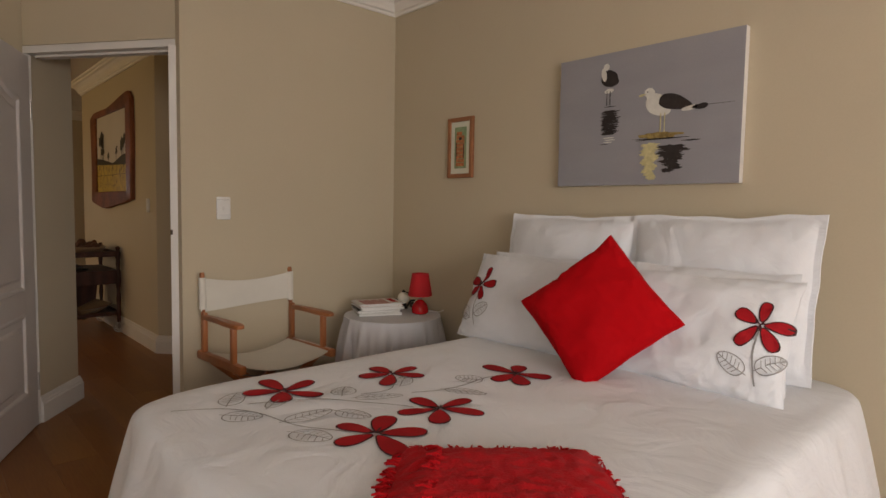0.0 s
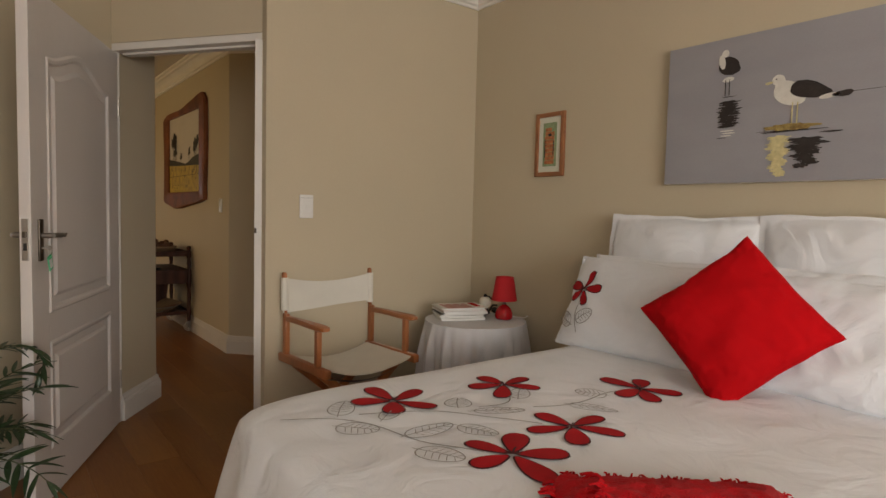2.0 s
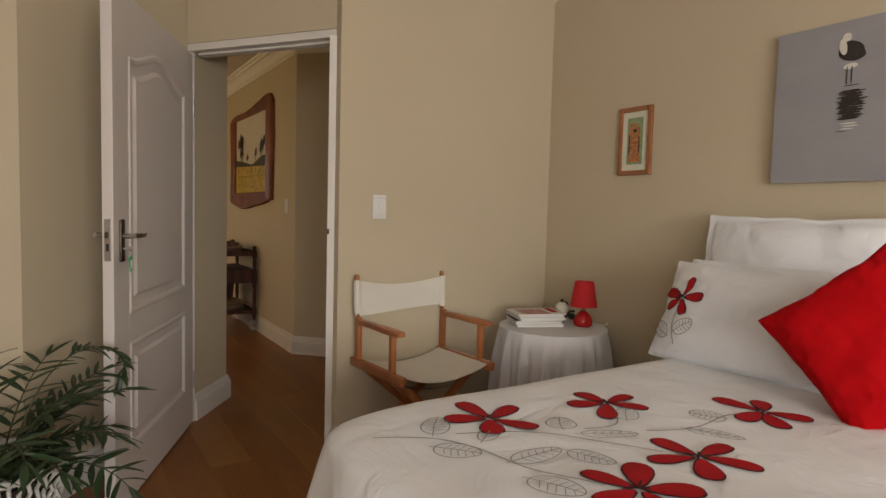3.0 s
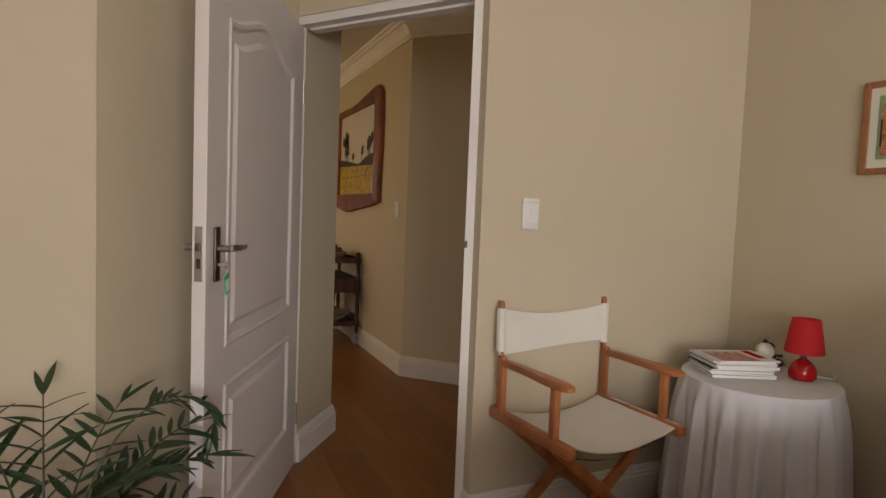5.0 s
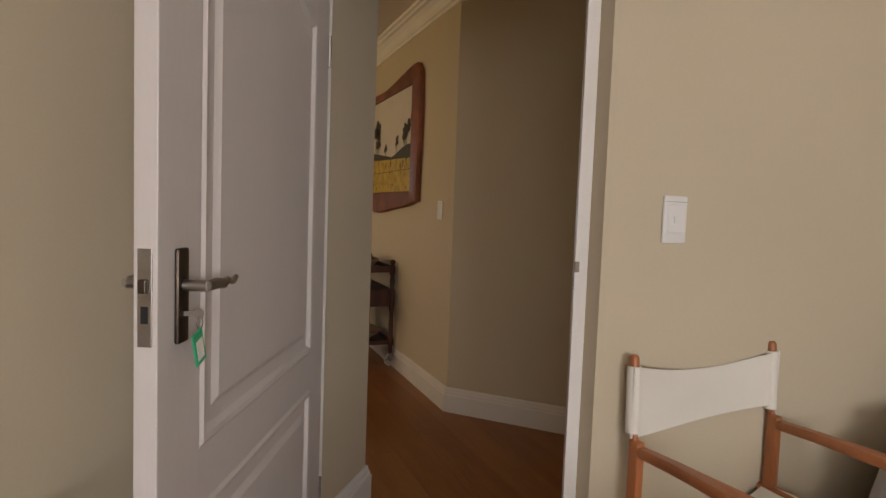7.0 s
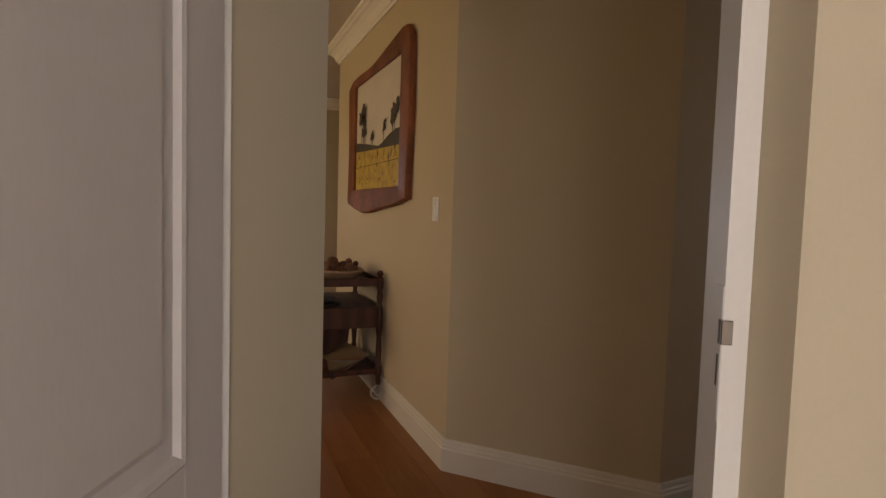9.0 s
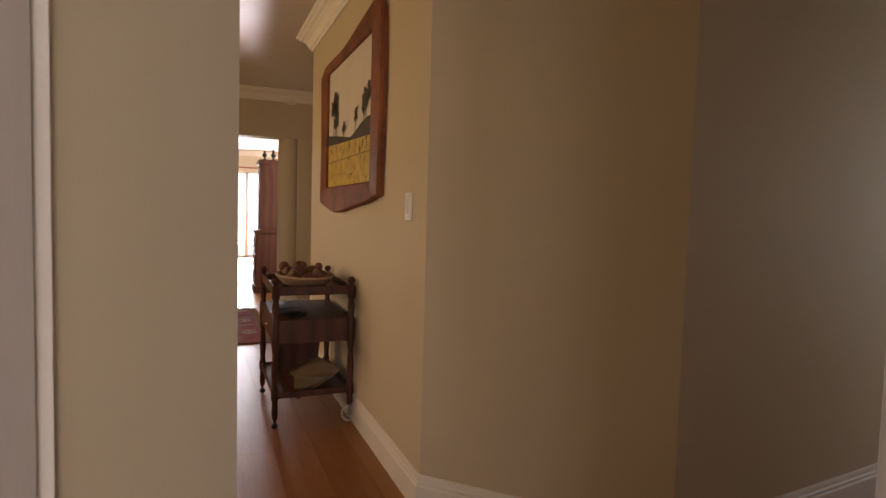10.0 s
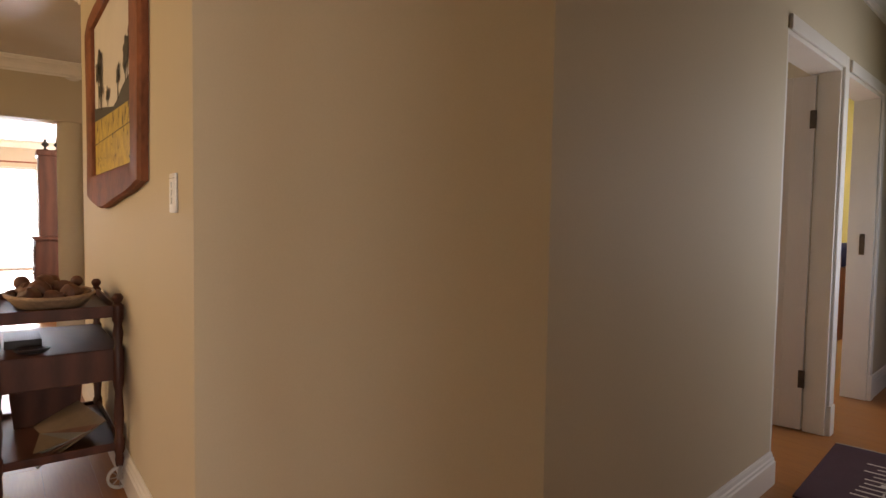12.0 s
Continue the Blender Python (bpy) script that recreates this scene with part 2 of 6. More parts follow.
# ---- mesh helpers ----
class Shape:
    """Vertices and faces gathered into one mesh."""

    def __init__(self):
        self.v, self.f = [], []

    def add(self, verts, faces, m=None):
        k = len(self.v)
        for p in verts:
            self.v.append(tuple(m @ Vector(p)) if m else tuple(p))
        self.f += [tuple(i + k for i in face) for face in faces]
        return self

    def box(self, x0, y0, z0, x1, y1, z1, bevel=0.0, m=None, seg=2):
        bm = bmesh.new()
        bmesh.ops.create_cube(bm, size=1.0)
        for p in bm.verts:
            p.co = Vector(((x0 + x1) / 2 + p.co.x * (x1 - x0), (y0 + y1) / 2 + p.co.y * (y1 - y0), (z0 + z1) / 2 + p.co.z * (z1 - z0)))
        if bevel:
            bmesh.ops.bevel(bm, geom=bm.edges[:], offset=bevel, segments=seg, profile=0.5, affect="EDGES")
        bm.verts.index_update()
        self.add([p.co[:] for p in bm.verts], [[q.index for q in face.verts] for face in bm.faces], m)
        bm.free()
        return self

    def prism(self, pts, z0, z1, m=None):
        area = sum(a[0] * b[1] - b[0] * a[1] for a, b in zip(pts, pts[1:] + pts[:1]))
        if area < 0:
            pts = pts[::-1]
        n = len(pts)
        self.add([(x, y, z0) for x, y in pts] + [(x, y, z1) for x, y in pts],
                 [tuple(range(n))[::-1], tuple(range(n, 2 * n))] + [(i, (i + 1) % n, n + (i + 1) % n, n + i) for i in range(n)], m)
        return self

    def lathe(self, profile, seg=24, m=None, cap=True):
        n = len(profile)
        vs = [(r * math.cos(2 * math.pi * k / seg), r * math.sin(2 * math.pi * k / seg), z) for r, z in profile for k in range(seg)]
        fs = [(i * seg + k, i * seg + (k + 1) % seg, (i + 1) * seg + (k + 1) % seg, (i + 1) * seg + k) for i in range(n - 1) for k in range(seg)]
        if cap:
            fs += [tuple(range(seg))[::-1], tuple(range((n - 1) * seg, n * seg))]
        return self.add(vs, fs, m)

    def tube(self, pts, r, seg=8, m=None):
        pts = [Vector(p) for p in pts]
        rs = r if isinstance(r, (list, tuple)) else [r] * len(pts)
        vs, up = [], Vector((0.13, 0.27, 0.95))
        for i, p in enumerate(pts):
            d = (pts[min(i + 1, len(pts) - 1)] - pts[max(i - 1, 0)]).normalized()
            a = d.cross(up)
            if a.length < 0.05:
                a = d.cross(Vector((1, 0, 0)))
            a.normalize()
            b = a.cross(d)
            vs += [p + rs[i] * (math.cos(2 * math.pi * k / seg) * a + math.sin(2 * math.pi * k / seg) * b) for k in range(seg)]
        fs = [(i * seg + (k + 1) % seg, i * seg + k, (i + 1) * seg + k, (i + 1) * seg + (k + 1) % seg) for i in range(len(pts) - 1) for k in range(seg)]
        fs += [tuple(range(seg)), tuple(range((len(pts) - 1) * seg, len(pts) * seg))[::-1]]
        return self.add(vs, fs, m)

    def ball(self, c, r, seg=16, rings=9, m=None, squash=1.0):
        prof = [(max(1e-4, r * math.sin(math.pi * i / rings)), -r * squash * math.cos(math.pi * i / rings)) for i in range(rings + 1)]
        t = Matrix.Translation(c)
        return self.lathe(prof, seg, (m @ t) if m else t)

    def grid(self, fn, nu, nv, loop_u=False):
        cols = nu if loop_u else nu + 1
        vs = [fn(i / nu, j / nv) for j in range(nv + 1) for i in range(cols)]
        fs = [(j * cols + i, j * cols + (i + 1) % cols, (j + 1) * cols + (i + 1) % cols, (j + 1) * cols + i) for j in range(nv) for i in range(nu)]
        return self.add(vs, fs)

    def sweep(self, pts, profile, closed=False):
        """A moulding along a plan line; profile: (out to the left of the line, height)."""
        n, k = len(pts), len(profile)
        pts = [Vector(p) for p in pts]
        vs = []
        for i, p in enumerate(pts):
            a = pts[i] - pts[i - 1] if i or closed else pts[1] - pts[0]
            b = pts[(i + 1) % n] - pts[i] if i < n - 1 or closed else a
            if not i and not closed:
                a = b
            na, nb = Vector((-a.y, a.x)).normalized(), Vector((-b.y, b.x)).normalized()
            mit = (na + nb) / max(0.3, 1 + na.dot(nb))
            vs += [(p.x + o * mit.x, p.y + o * mit.y, z) for o, z in profile]
        fs = []
        for i in range(n if closed else n - 1):
            j = (i + 1) % n
            fs += [(i * k + q, i * k + (q + 1) % k, j * k + (q + 1) % k, j * k + q) for q in range(k)]
        if not closed:
            fs += [tuple(range(k))[::-1], tuple(range((n - 1) * k, n * k))]
        return self.add(vs, fs)


def mesh_data(name, shape, mat, smooth=False):
    me = bpy.data.meshes.new(name)
    me.from_pydata(shape.v, [], shape.f)
    bm = bmesh.new()
    bm.from_mesh(me)
    bmesh.ops.recalc_face_normals(bm, faces=bm.faces[:])
    bm.to_mesh(me)
    bm.free()
    me.materials.append(mat)
    if smooth:
        me.polygons.foreach_set("use_smooth", [True] * len(me.polygons))
        me.set_sharp_from_angle(angle=radians(38))
    me.update()
    return me


def part(name, shape, mat, parent, label="", smooth=False):
    ob = new(name, mesh_data(name, shape, mat, smooth))
    ob.parent = parent
    return tagged(ob, label)


def thing(name, m, label, category, group="", kind=""):
    ob = new(name)
    ob.matrix_world = m if isinstance(m, Matrix) else pose(*m)
    ob.empty_display_size = 0.1
    return tagged(ob, label, category, group, kind)


def solid(name, shape, mat, label, category, group="", kind="", m=None, smooth=False):
    ob = new(name, mesh_data(name, shape, mat, smooth))
    if m:
        ob.matrix_world = m
    return tagged(ob, label, category, group, kind)


# ---- structure ----
H = 2.61                                  # ceiling height
DL, DR = Vector((1.20, 4.66)), Vector((1.74, 3.90))   # door wall: hinge side and latch side
DU = (DR - DL).normalized()               # along the door wall
DN = Vector((-DU.y, DU.x))                # through it, away from the bedroom
DW = (DR - DL).length
EAST = 3.09
NORTH = 3.84


def hall_y(x):
    """The passage's north wall runs slightly askew."""
    return 5.265 + 0.11 * (x - 2.91)


def door_xy(u, d=0.0):
    p = DL + u * DU + d * DN
    return (p.x, p.y)


# bedroom walls
solid("wall_east", Shape().prism([(EAST, -2.2), (EAST + 0.2, -2.2), (EAST + 0.2, 4.04), (EAST, 4.04)], -0.05, H + 0.1), WALL,
      "beige painted bedroom wall behind the bed", "wall", kind="structure")
solid("wall_north", Shape().prism([(EAST, NORTH), (1.739, NORTH), door_xy(DW), door_xy(DW, 0.16), (1.96, 4.05), (EAST, 4.15)], -0.05, H + 0.1), WALL,
      "beige painted bedroom wall beside the door", "wall", kind="structure")
s = Shape()
s.prism([door_xy(0), door_xy(DW), door_xy(DW, 0.16), door_xy(0, 0.16)], 2.09, H + 0.1)
solid("wall_door", s, WALL, "beige wall above the bedroom doorway", "wall", kind="structure")
solid("wall_niche", Shape().prism([(0.49, 3.88), (1.185, 4.645), (1.198, 4.662), (1.222, 4.675), (1.49, 5.03), (1.37, 5.12), (0.36, 4.02)], -0.05, H + 0.1), WALL,
      "beige angled wall beside the open door", "wall", kind="structure")
solid("wall_northwest", Shape().prism([(-1.1, 3.88), (0.489, 3.88), (0.45, 4.10), (-1.1, 4.10)], -0.05, H + 0.1), WALL,
      "beige painted bedroom wall behind the plant", "wall", kind="structure")
# the opening is added for the west fill light; this wall stays out of view
s = Shape()
for y0, y1, z0, z1 in ((-2.4, -1.3, -0.05, H + 0.1), (0.1, 3.88, -0.05, H + 0.1), (-1.3, 0.1, -0.05, 0.82), (-1.3, 0.1, 2.02, H + 0.1)):
    s.prism([(-1.1, y0), (-0.9, y0), (-0.9, y1), (-1.1, y1)], z0, z1)
solid("wall_west", s, WALL, "beige painted bedroom wall with an added side window", "wall", kind="structure")
s = Shape()
s.prism([(-0.9, -2.4), (-0.50, -2.4), (-0.50, -2.2), (-0.9, -2.2)], -0.05, H + 0.1)
s.prism([(1.80, -2.4), (EAST + 0.2, -2.4), (EAST + 0.2, -2.2), (1.80, -2.2)], -0.05, H + 0.1)
s.prism([(-0.50, -2.4), (1.80, -2.4), (1.80, -2.2), (-0.50, -2.2)], -0.05, 0.78)
s.prism([(-0.50, -2.4), (1.80, -2.4), (1.80, -2.2), (-0.50, -2.2)], 2.08, H + 0.1)
solid("wall_south", s, WALL, "beige painted bedroom wall with the window", "wall", kind="structure")
win = thing("window_1", (0.65, -2.3, 0.78), "white framed bedroom window", "window", kind="structure")
s = Shape().box(-1.15, -0.04, 0, -1.09, 0.04, 1.3, 0.004).box(1.09, -0.04, 0, 1.15, 0.04, 1.3, 0.004).box(-1.09, -0.04, 0, 1.09, 0.04, 0.06, 0.004)
s.box(-1.09, -0.04, 1.24, 1.09, 0.04, 1.3, 0.004).box(-0.03, -0.035, 0.06, 0.03, 0.035, 1.24, 0.004)
part("window_frame", s, TRIM, win)
# unseen window, added to go with the west fill light
win = thing("added_side_window", (-1.0, -0.6, 0.82, 0, 0, 90), "added white framed side window of the bedroom, out of view", "window", kind="structure")
s = Shape().box(-0.70, -0.04, 0, -0.64, 0.04, 1.2, 0.004).box(0.64, -0.04, 0, 0.70, 0.04, 1.2, 0.004).box(-0.64, -0.04, 0, 0.64, 0.04, 0.06, 0.004)
s.box(-0.64, -0.04, 1.14, 0.64, 0.04, 1.2, 0.004).box(-0.03, -0.035, 0.06, 0.03, 0.035, 1.14, 0.004)
part("window_frame", s, TRIM, win)

# walls of the passage and the lounge
s = Shape().prism([(2.255, 8.64), (2.250, 5.965), (2.91, 5.265), (4.585, hall_y(4.585)), (4.585, hall_y(4.585) + 0.15), (3.0, 5.43), (2.45, 6.02), (2.45, 8.64)], -0.05, H + 0.1)
solid("wall_painting", s, WALL, "beige hall wall with an angled corner", "wall", kind="structure")
s = Shape()
for x0, x1 in ((5.50, 5.62), (6.48, 9.6)):
    s.prism([(x0, hall_y(x0)), (x1, hall_y(x1)), (x1, hall_y(x1) + 0.15), (x0, hall_y(x0) + 0.15)], -0.05, H + 0.1)
for x0, x1 in ((4.585, 5.50), (5.62, 6.48)):
    s.prism([(x0, hall_y(x0)), (x1, hall_y(x1)), (x1, hall_y(x1) + 0.15), (x0, hall_y(x0) + 0.15)], 2.04, H + 0.1)
solid("wall_passage_north", s, WALL, "beige passage wall with two doorways", "wall", kind="structure")
def south_y(x):
    return 4.05 + 0.0913 * (x - 1.93)


s = Shape()
for x0, x1, z0, z1 in ((1.93, 5.45, -0.05, H + 0.1), (6.35, 9.6, -0.05, H + 0.1), (5.45, 6.35, -0.05, 0.95), (5.45, 6.35, 2.05, H + 0.1)):
    s.prism([(x0, south_y(x0)), (x1, south_y(x1)), (x1, south_y(x1) - 0.15), (x0, south_y(x0) - 0.02 if x0 < 2 else south_y(x0) - 0.15)], z0, z1)
solid("wall_passage_south", s, WALL,
      "beige passage wall with a window", "wall", kind="structure")
s = Shape().prism([(9.45, 4.7), (9.6, 4.7), (9.6, 6.2), (9.45, 6.2)], -0.05, H + 0.1)
solid("wall_passage_end", s, WALL, "beige end wall of the passage", "wall", kind="structure")
solid("wall_hall_south", Shape().prism([(-1.5, 5.12), (1.365, 5.12), (1.345, 4.98), (-1.5, 4.98)], -0.05, H + 0.1), WALL,
      "beige hall wall", "wall", kind="structure")
s = Shape()
for y0, y1, z0, z1 in ((5.0, 7.2, -0.05, H + 0.1), (9.4, 11.5, -0.05, H + 0.1), (7.2, 9.4, -0.05, 0.85), (7.2, 9.4, 2.15, H + 0.1)):
    s.prism([(-1.5, y0), (-1.3, y0), (-1.3, y1), (-1.5, y1)], z0, z1)
solid("wall_hall_west", s, WALL,
      "beige hall wall with a window", "wall", kind="structure")
LA, LB = Vector((-1.4, 11.25)), Vector((1.06, 14.0))      # angled lounge wall
LU = (LB - LA).normalized()
LN = Vector((LU.y, -LU.x))                               # into the lounge


def lounge_xy(u, d=0.0):
    p = LA + u * LU + d * LN
    return (p.x, p.y)


LL = (LB - LA).length
s = Shape()
s.prism([lounge_xy(0), lounge_xy(LL - 1.70), lounge_xy(LL - 1.70, -0.15), lounge_xy(0, -0.15)], -0.05, H + 0.1)
s.prism([lounge_xy(LL - 0.86), lounge_xy(LL), lounge_xy(LL, -0.15), lounge_xy(LL - 0.86, -0.15)], -0.05, H + 0.1)
s.prism([lounge_xy(LL - 1.70), lounge_xy(LL - 0.86), lounge_xy(LL - 0.86, -0.15), lounge_xy(LL - 1.70, -0.15)], 2.06, H + 0.1)
solid("wall_lounge_angled", s, WALL, "cream lounge wall with a doorway", "wall", kind="structure")
solid("wall_lounge_west", Shape().prism([(1.06, 14.0), (1.06, 19.2), (0.91, 19.2), (0.91, 14.0)], -0.05, H + 0.1), WALL,
      "cream lounge wall", "wall", kind="structure")
# the opening from y 11.4 to 12.2 is added for the lounge fill light
solid("wall_lounge_east", Shape().prism([(3.6, 8.46), (3.75, 8.46), (3.75, 11.4), (3.6, 11.4)], -0.05, H + 0.1).prism([(3.6, 12.2), (3.75, 12.2), (3.75, 19.2), (3.6, 19.2)], -0.05, H + 0.1)
      .prism([(3.6, 11.4), (3.75, 11.4), (3.75, 12.2), (3.6, 12.2)], -0.05, 0.9).prism([(3.6, 11.4), (3.75, 11.4), (3.75, 12.2), (3.6, 12.2)], 2.1, H + 0.1), WALL,
      "cream lounge wall", "wall", kind="structure")
solid("wall_lounge_return", Shape().prism([(2.455, 8.42), (3.6, 8.42), (3.6, 8.64), (2.455, 8.64)], -0.05, H + 0.1), WALL,
      "beige return wall beside the hall", "wall", kind="structure")
s = Shape()
s.prism([(0.91, 19.0), (1.60, 19.0), (1.60, 19.2), (0.91, 19.2)], -0.05, H + 0.1)
s.prism([(3.35, 19.0), (3.75, 19.0), (3.75, 19.2), (3.35, 19.2)], -0.05, H + 0.1)
s.prism([(1.60, 19.0), (3.35, 19.0), (3.35, 19.2), (1.60, 19.2)], 2.10, H + 0.1)
solid("wall_lounge_north", s, WALL, "cream lounge wall round the sliding door", "wall", kind="structure")
solid("lintel_beam", Shape().prism([(-1.3, 11.05), (3.595, 11.05), (3.595, 11.35), (-1.3, 11.35)], 2.06, H + 0.1), WALL,
      "beige plastered beam across the hall", "beam", kind="structure")
# added piece: blocks the bright strip between the column and the painting wall
solid("column_gap_blocker", Shape().prism([(2.50, 11.08), (2.95, 11.08), (2.95, 11.32), (2.50, 11.32)], -0.05, 2.06), WALL,
      "short beige wall added to block the bright gap beside the column", "wall", kind="structure")
col = thing("column", (2.418, 11.2, 0), "round beige plastered column with a moulded capital", "column", kind="structure")
part("shaft", Shape().lathe([(0.134, 0.0), (0.133, 1.2), (0.131, 2.42)], 32), WALL, col, smooth=True)
part("capital", Shape().lathe([(0.132, 2.42), (0.148, 2.43), (0.148, 2.45), (0.160, 2.47), (0.178, 2.52), (0.195, 2.61)], 32), TRIM, col, smooth=True)
part("base", Shape().lathe([(0.157, 0), (0.157, 0.12), (0.145, 0.15), (0.135, 0.16)], 32), TRIM, col, smooth=True)

# the rooms behind the two passage doors
s = Shape()
s.prism([(4.3, hall_y(4.3) + 0.16), (4.4, hall_y(4.3) + 0.16), (4.4, 8.6), (4.3, 8.6)], -0.05, H + 0.1)
s.prism([(5.53, hall_y(5.53) + 0.151), (5.60, hall_y(5.60) + 0.151), (5.60, 8.6), (5.53, 8.6)], -0.05, H + 0.1)
solid("wall_side_room", s, WALL, "beige walls of the room behind the passage door", "wall", kind="structure")
s = Shape()
s.prism([(5.605, 8.6), (6.1, 8.6), (6.1, 8.7), (5.605, 8.7)], -0.05, H + 0.1)
s.prism([(7.9, 8.6), (9.0, 8.6), (9.0, 8.7), (7.9, 8.7)], -0.05, H + 0.1)
s.prism([(6.1, 8.6), (7.9, 8.6), (7.9, 8.7), (6.1, 8.7)], -0.05, 0.9)
s.prism([(6.1, 8.6), (7.9, 8.6), (7.9, 8.7), (6.1, 8.7)], 2.1, H + 0.1)
s.prism([(8.9, hall_y(8.9) + 0.15), (9.0, hall_y(9.0) + 0.15), (9.0, 8.6), (8.9, 8.6)], -0.05, H + 0.1)
solid("wall_yellow_room", s, YELLOW_WALL, "yellow walls of the room off the passage", "wall", kind="structure")
s = Shape()
s.prism([(4.3, 8.6), (4.6, 8.6), (4.6, 8.7), (4.3, 8.7)], -0.05, H + 0.1)
s.prism([(5.4, 8.6), (5.60, 8.6), (5.60, 8.7), (5.4, 8.7)], -0.05, H + 0.1)
s.prism([(4.6, 8.6), (5.4, 8.6), (5.4, 8.7), (4.6, 8.7)], -0.05, 1.0)
s.prism([(4.6, 8.6), (5.4, 8.6), (5.4, 8.7), (4.6, 8.7)], 2.1, H + 0.1)
solid("wall_side_room_back", s, WALL, "beige back wall of the side room", "wall", kind="structure")

# ceilings
solid("ceiling", Shape().prism([(-1.1, -2.4), (3.29, -2.4), (3.29, 4.0), (1.85, 4.0), (1.25, 4.75), (-1.1, 4.75)], H, H + 0.08), CEILING,
      "white painted bedroom ceiling", "ceiling", kind="structure")
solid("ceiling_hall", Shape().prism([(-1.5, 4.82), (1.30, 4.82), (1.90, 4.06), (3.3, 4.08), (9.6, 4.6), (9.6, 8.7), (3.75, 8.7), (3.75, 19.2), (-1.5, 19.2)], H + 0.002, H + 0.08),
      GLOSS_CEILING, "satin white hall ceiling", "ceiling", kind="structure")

# mouldings; profiles run out from the wall
SKIRT = [(0, 0), (0.022, 0), (0.022, 0.105), (0.017, 0.112), (0.017, 0.122), (0.012, 0.128), (0.010, 0.142), (0.006, 0.150), (0, 0.150)]
CORNICE = [(0, 2.482), (0.012, 2.482), (0.016, 2.497), (0.030, 2.504), (0.036, 2.522), (0.050, 2.547), (0.075, 2.568), (0.095, 2.574),
           (0.100, 2.589), (0.118, 2.594), (0.122, 2.611), (0, 2.611)]


def moulding(name, pts, profile, label, category):
    return solid(name, Shape().sweep(pts, profile), CORNICE_WHITE if category == "cornice" else TRIM, label, category, kind="structure")


WS = "white painted skirting board along the wall"
WC = "white moulded plaster cornice"
moulding("baseboard", [(EAST, -2.19), (EAST, NORTH), (1.739, NORTH), (1.739, 3.885)], SKIRT, WS, "skirting")
moulding("baseboard", [(1.235, 4.692), (1.49, 5.03), (1.37, 5.12), (-1.29, 5.12)][::-1], SKIRT, WS, "skirting")
moulding("baseboard", [(1.15, 4.607), (0.49, 3.88), (-0.89, 3.88), (-0.89, -2.19)], SKIRT, WS, "skirting")
moulding("baseboard", [(4.585, hall_y(4.585) + 0.05), (4.585, hall_y(4.585)), (2.91, 5.265), (2.250, 5.965), (2.255, 8.64), (3.59, 8.64)], SKIRT, WS, "skirting")
moulding("baseboard", [(9.44, hall_y(9.44)), (6.53, hall_y(6.555))], SKIRT, WS, "skirting")
moulding("baseboard", [(1.99, 4.057), (9.44, 4.737)], SKIRT, WS, "skirting")
moulding("baseboard", [lounge_xy(0.0), lounge_xy(LL - 1.79)][::-1], SKIRT, WS, "skirting")
moulding("baseboard", [lounge_xy(LL - 0.77), lounge_xy(LL), (1.06, 18.99)][::-1], SKIRT, WS, "skirting")
moulding("trim", [(EAST, -2.19), (EAST, NORTH), (1.739, NORTH), door_xy(DW), door_xy(0), (0.49, 3.88), (-0.89, 3.88), (-0.89, -2.19)], CORNICE, WC, "cornice")
moulding("trim", [(9.44, hall_y(9.44)), (2.91, 5.265), (2.250, 5.965), (2.255, 8.64), (3.59, 8.64)], CORNICE, WC, "cornice")
moulding("trim", [(3.59, 11.05), (-1.29, 11.05)], CORNICE, WC, "cornice")
moulding("trim", [(3.59, 19.0), (1.06, 19.0), (1.06, 14.0), lounge_xy(0.6)], CORNICE, WC, "cornice")
moulding("trim", [(-1.29, 11.04), (-1.29, 5.12), (1.37, 5.12), (1.48, 5.03), door_xy(0, 0.16), door_xy(DW, 0.16), (1.99, 4.057), (9.44, 4.737)], CORNICE, WC, "cornice")


# ---- doors ----
def frame_m(p, along):
    """A pose at p with its x axis along the wall line."""
    return pose(p[0], p[1], 0, 0, 0, math.degrees(math.atan2(along.y, along.x)))


# local axes: x along the wall from hinge to latch, y through the wall away from the bedroom
dm = frame_m(door_xy(0), DU)
door = thing("door_1", dm, "white painted wooden frame of the open bedroom door", "door frame", kind="structure")
s = Shape().box(-0.020, 0.0, 0, 0.006, 0.046, 2.05, 0.003)
part("hinge_jamb", s, TRIM, door)
# the latch jamb stands a little askew in the wall
into_door = dm.inverted()
s = Shape().prism([(1.704, 3.896), (1.7385, 3.8935), (1.858, 3.983), (1.803, 3.998), (1.752, 3.961), (1.748, 3.9655), (1.7405, 3.957)], 0.0, 2.05, into_door)
lj = part("latch_jamb", s, TRIM, door)
s = Shape().box(-0.006, 0.002, 2.05, DW + 0.001, 0.105, 2.089, 0.003).box(0.022, 0.052, 2.038, DW - 0.036, 0.105, 2.05, 0.002)
part("head", s, TRIM, door)
jm = into_door @ pose(1.704, 3.896, 0, 0, 0, 58.5)      # x runs into the reveal, y out of its face
part("strike_plate", Shape().box(0.001, -0.001, 1.015, 0.026, 0.0012, 1.160, 0.0005, jm), TRIM, lj, "painted strike plate")
part("strike_lip", Shape().box(-0.0018, -0.010, 1.098, 0.0012, 0.0014, 1.124, 0.0008, jm), BRONZE, lj, "metal lip of the strike plate")
part("strike_recess", Shape().box(0.004, 0.0006, 1.098, 0.010, 0.0017, 1.124, 0, jm), BLACK, lj)
part("bolt_recess", Shape().box(0.007, 0.0006, 1.052, 0.012, 0.0017, 1.086, 0, jm), BLACK, lj)

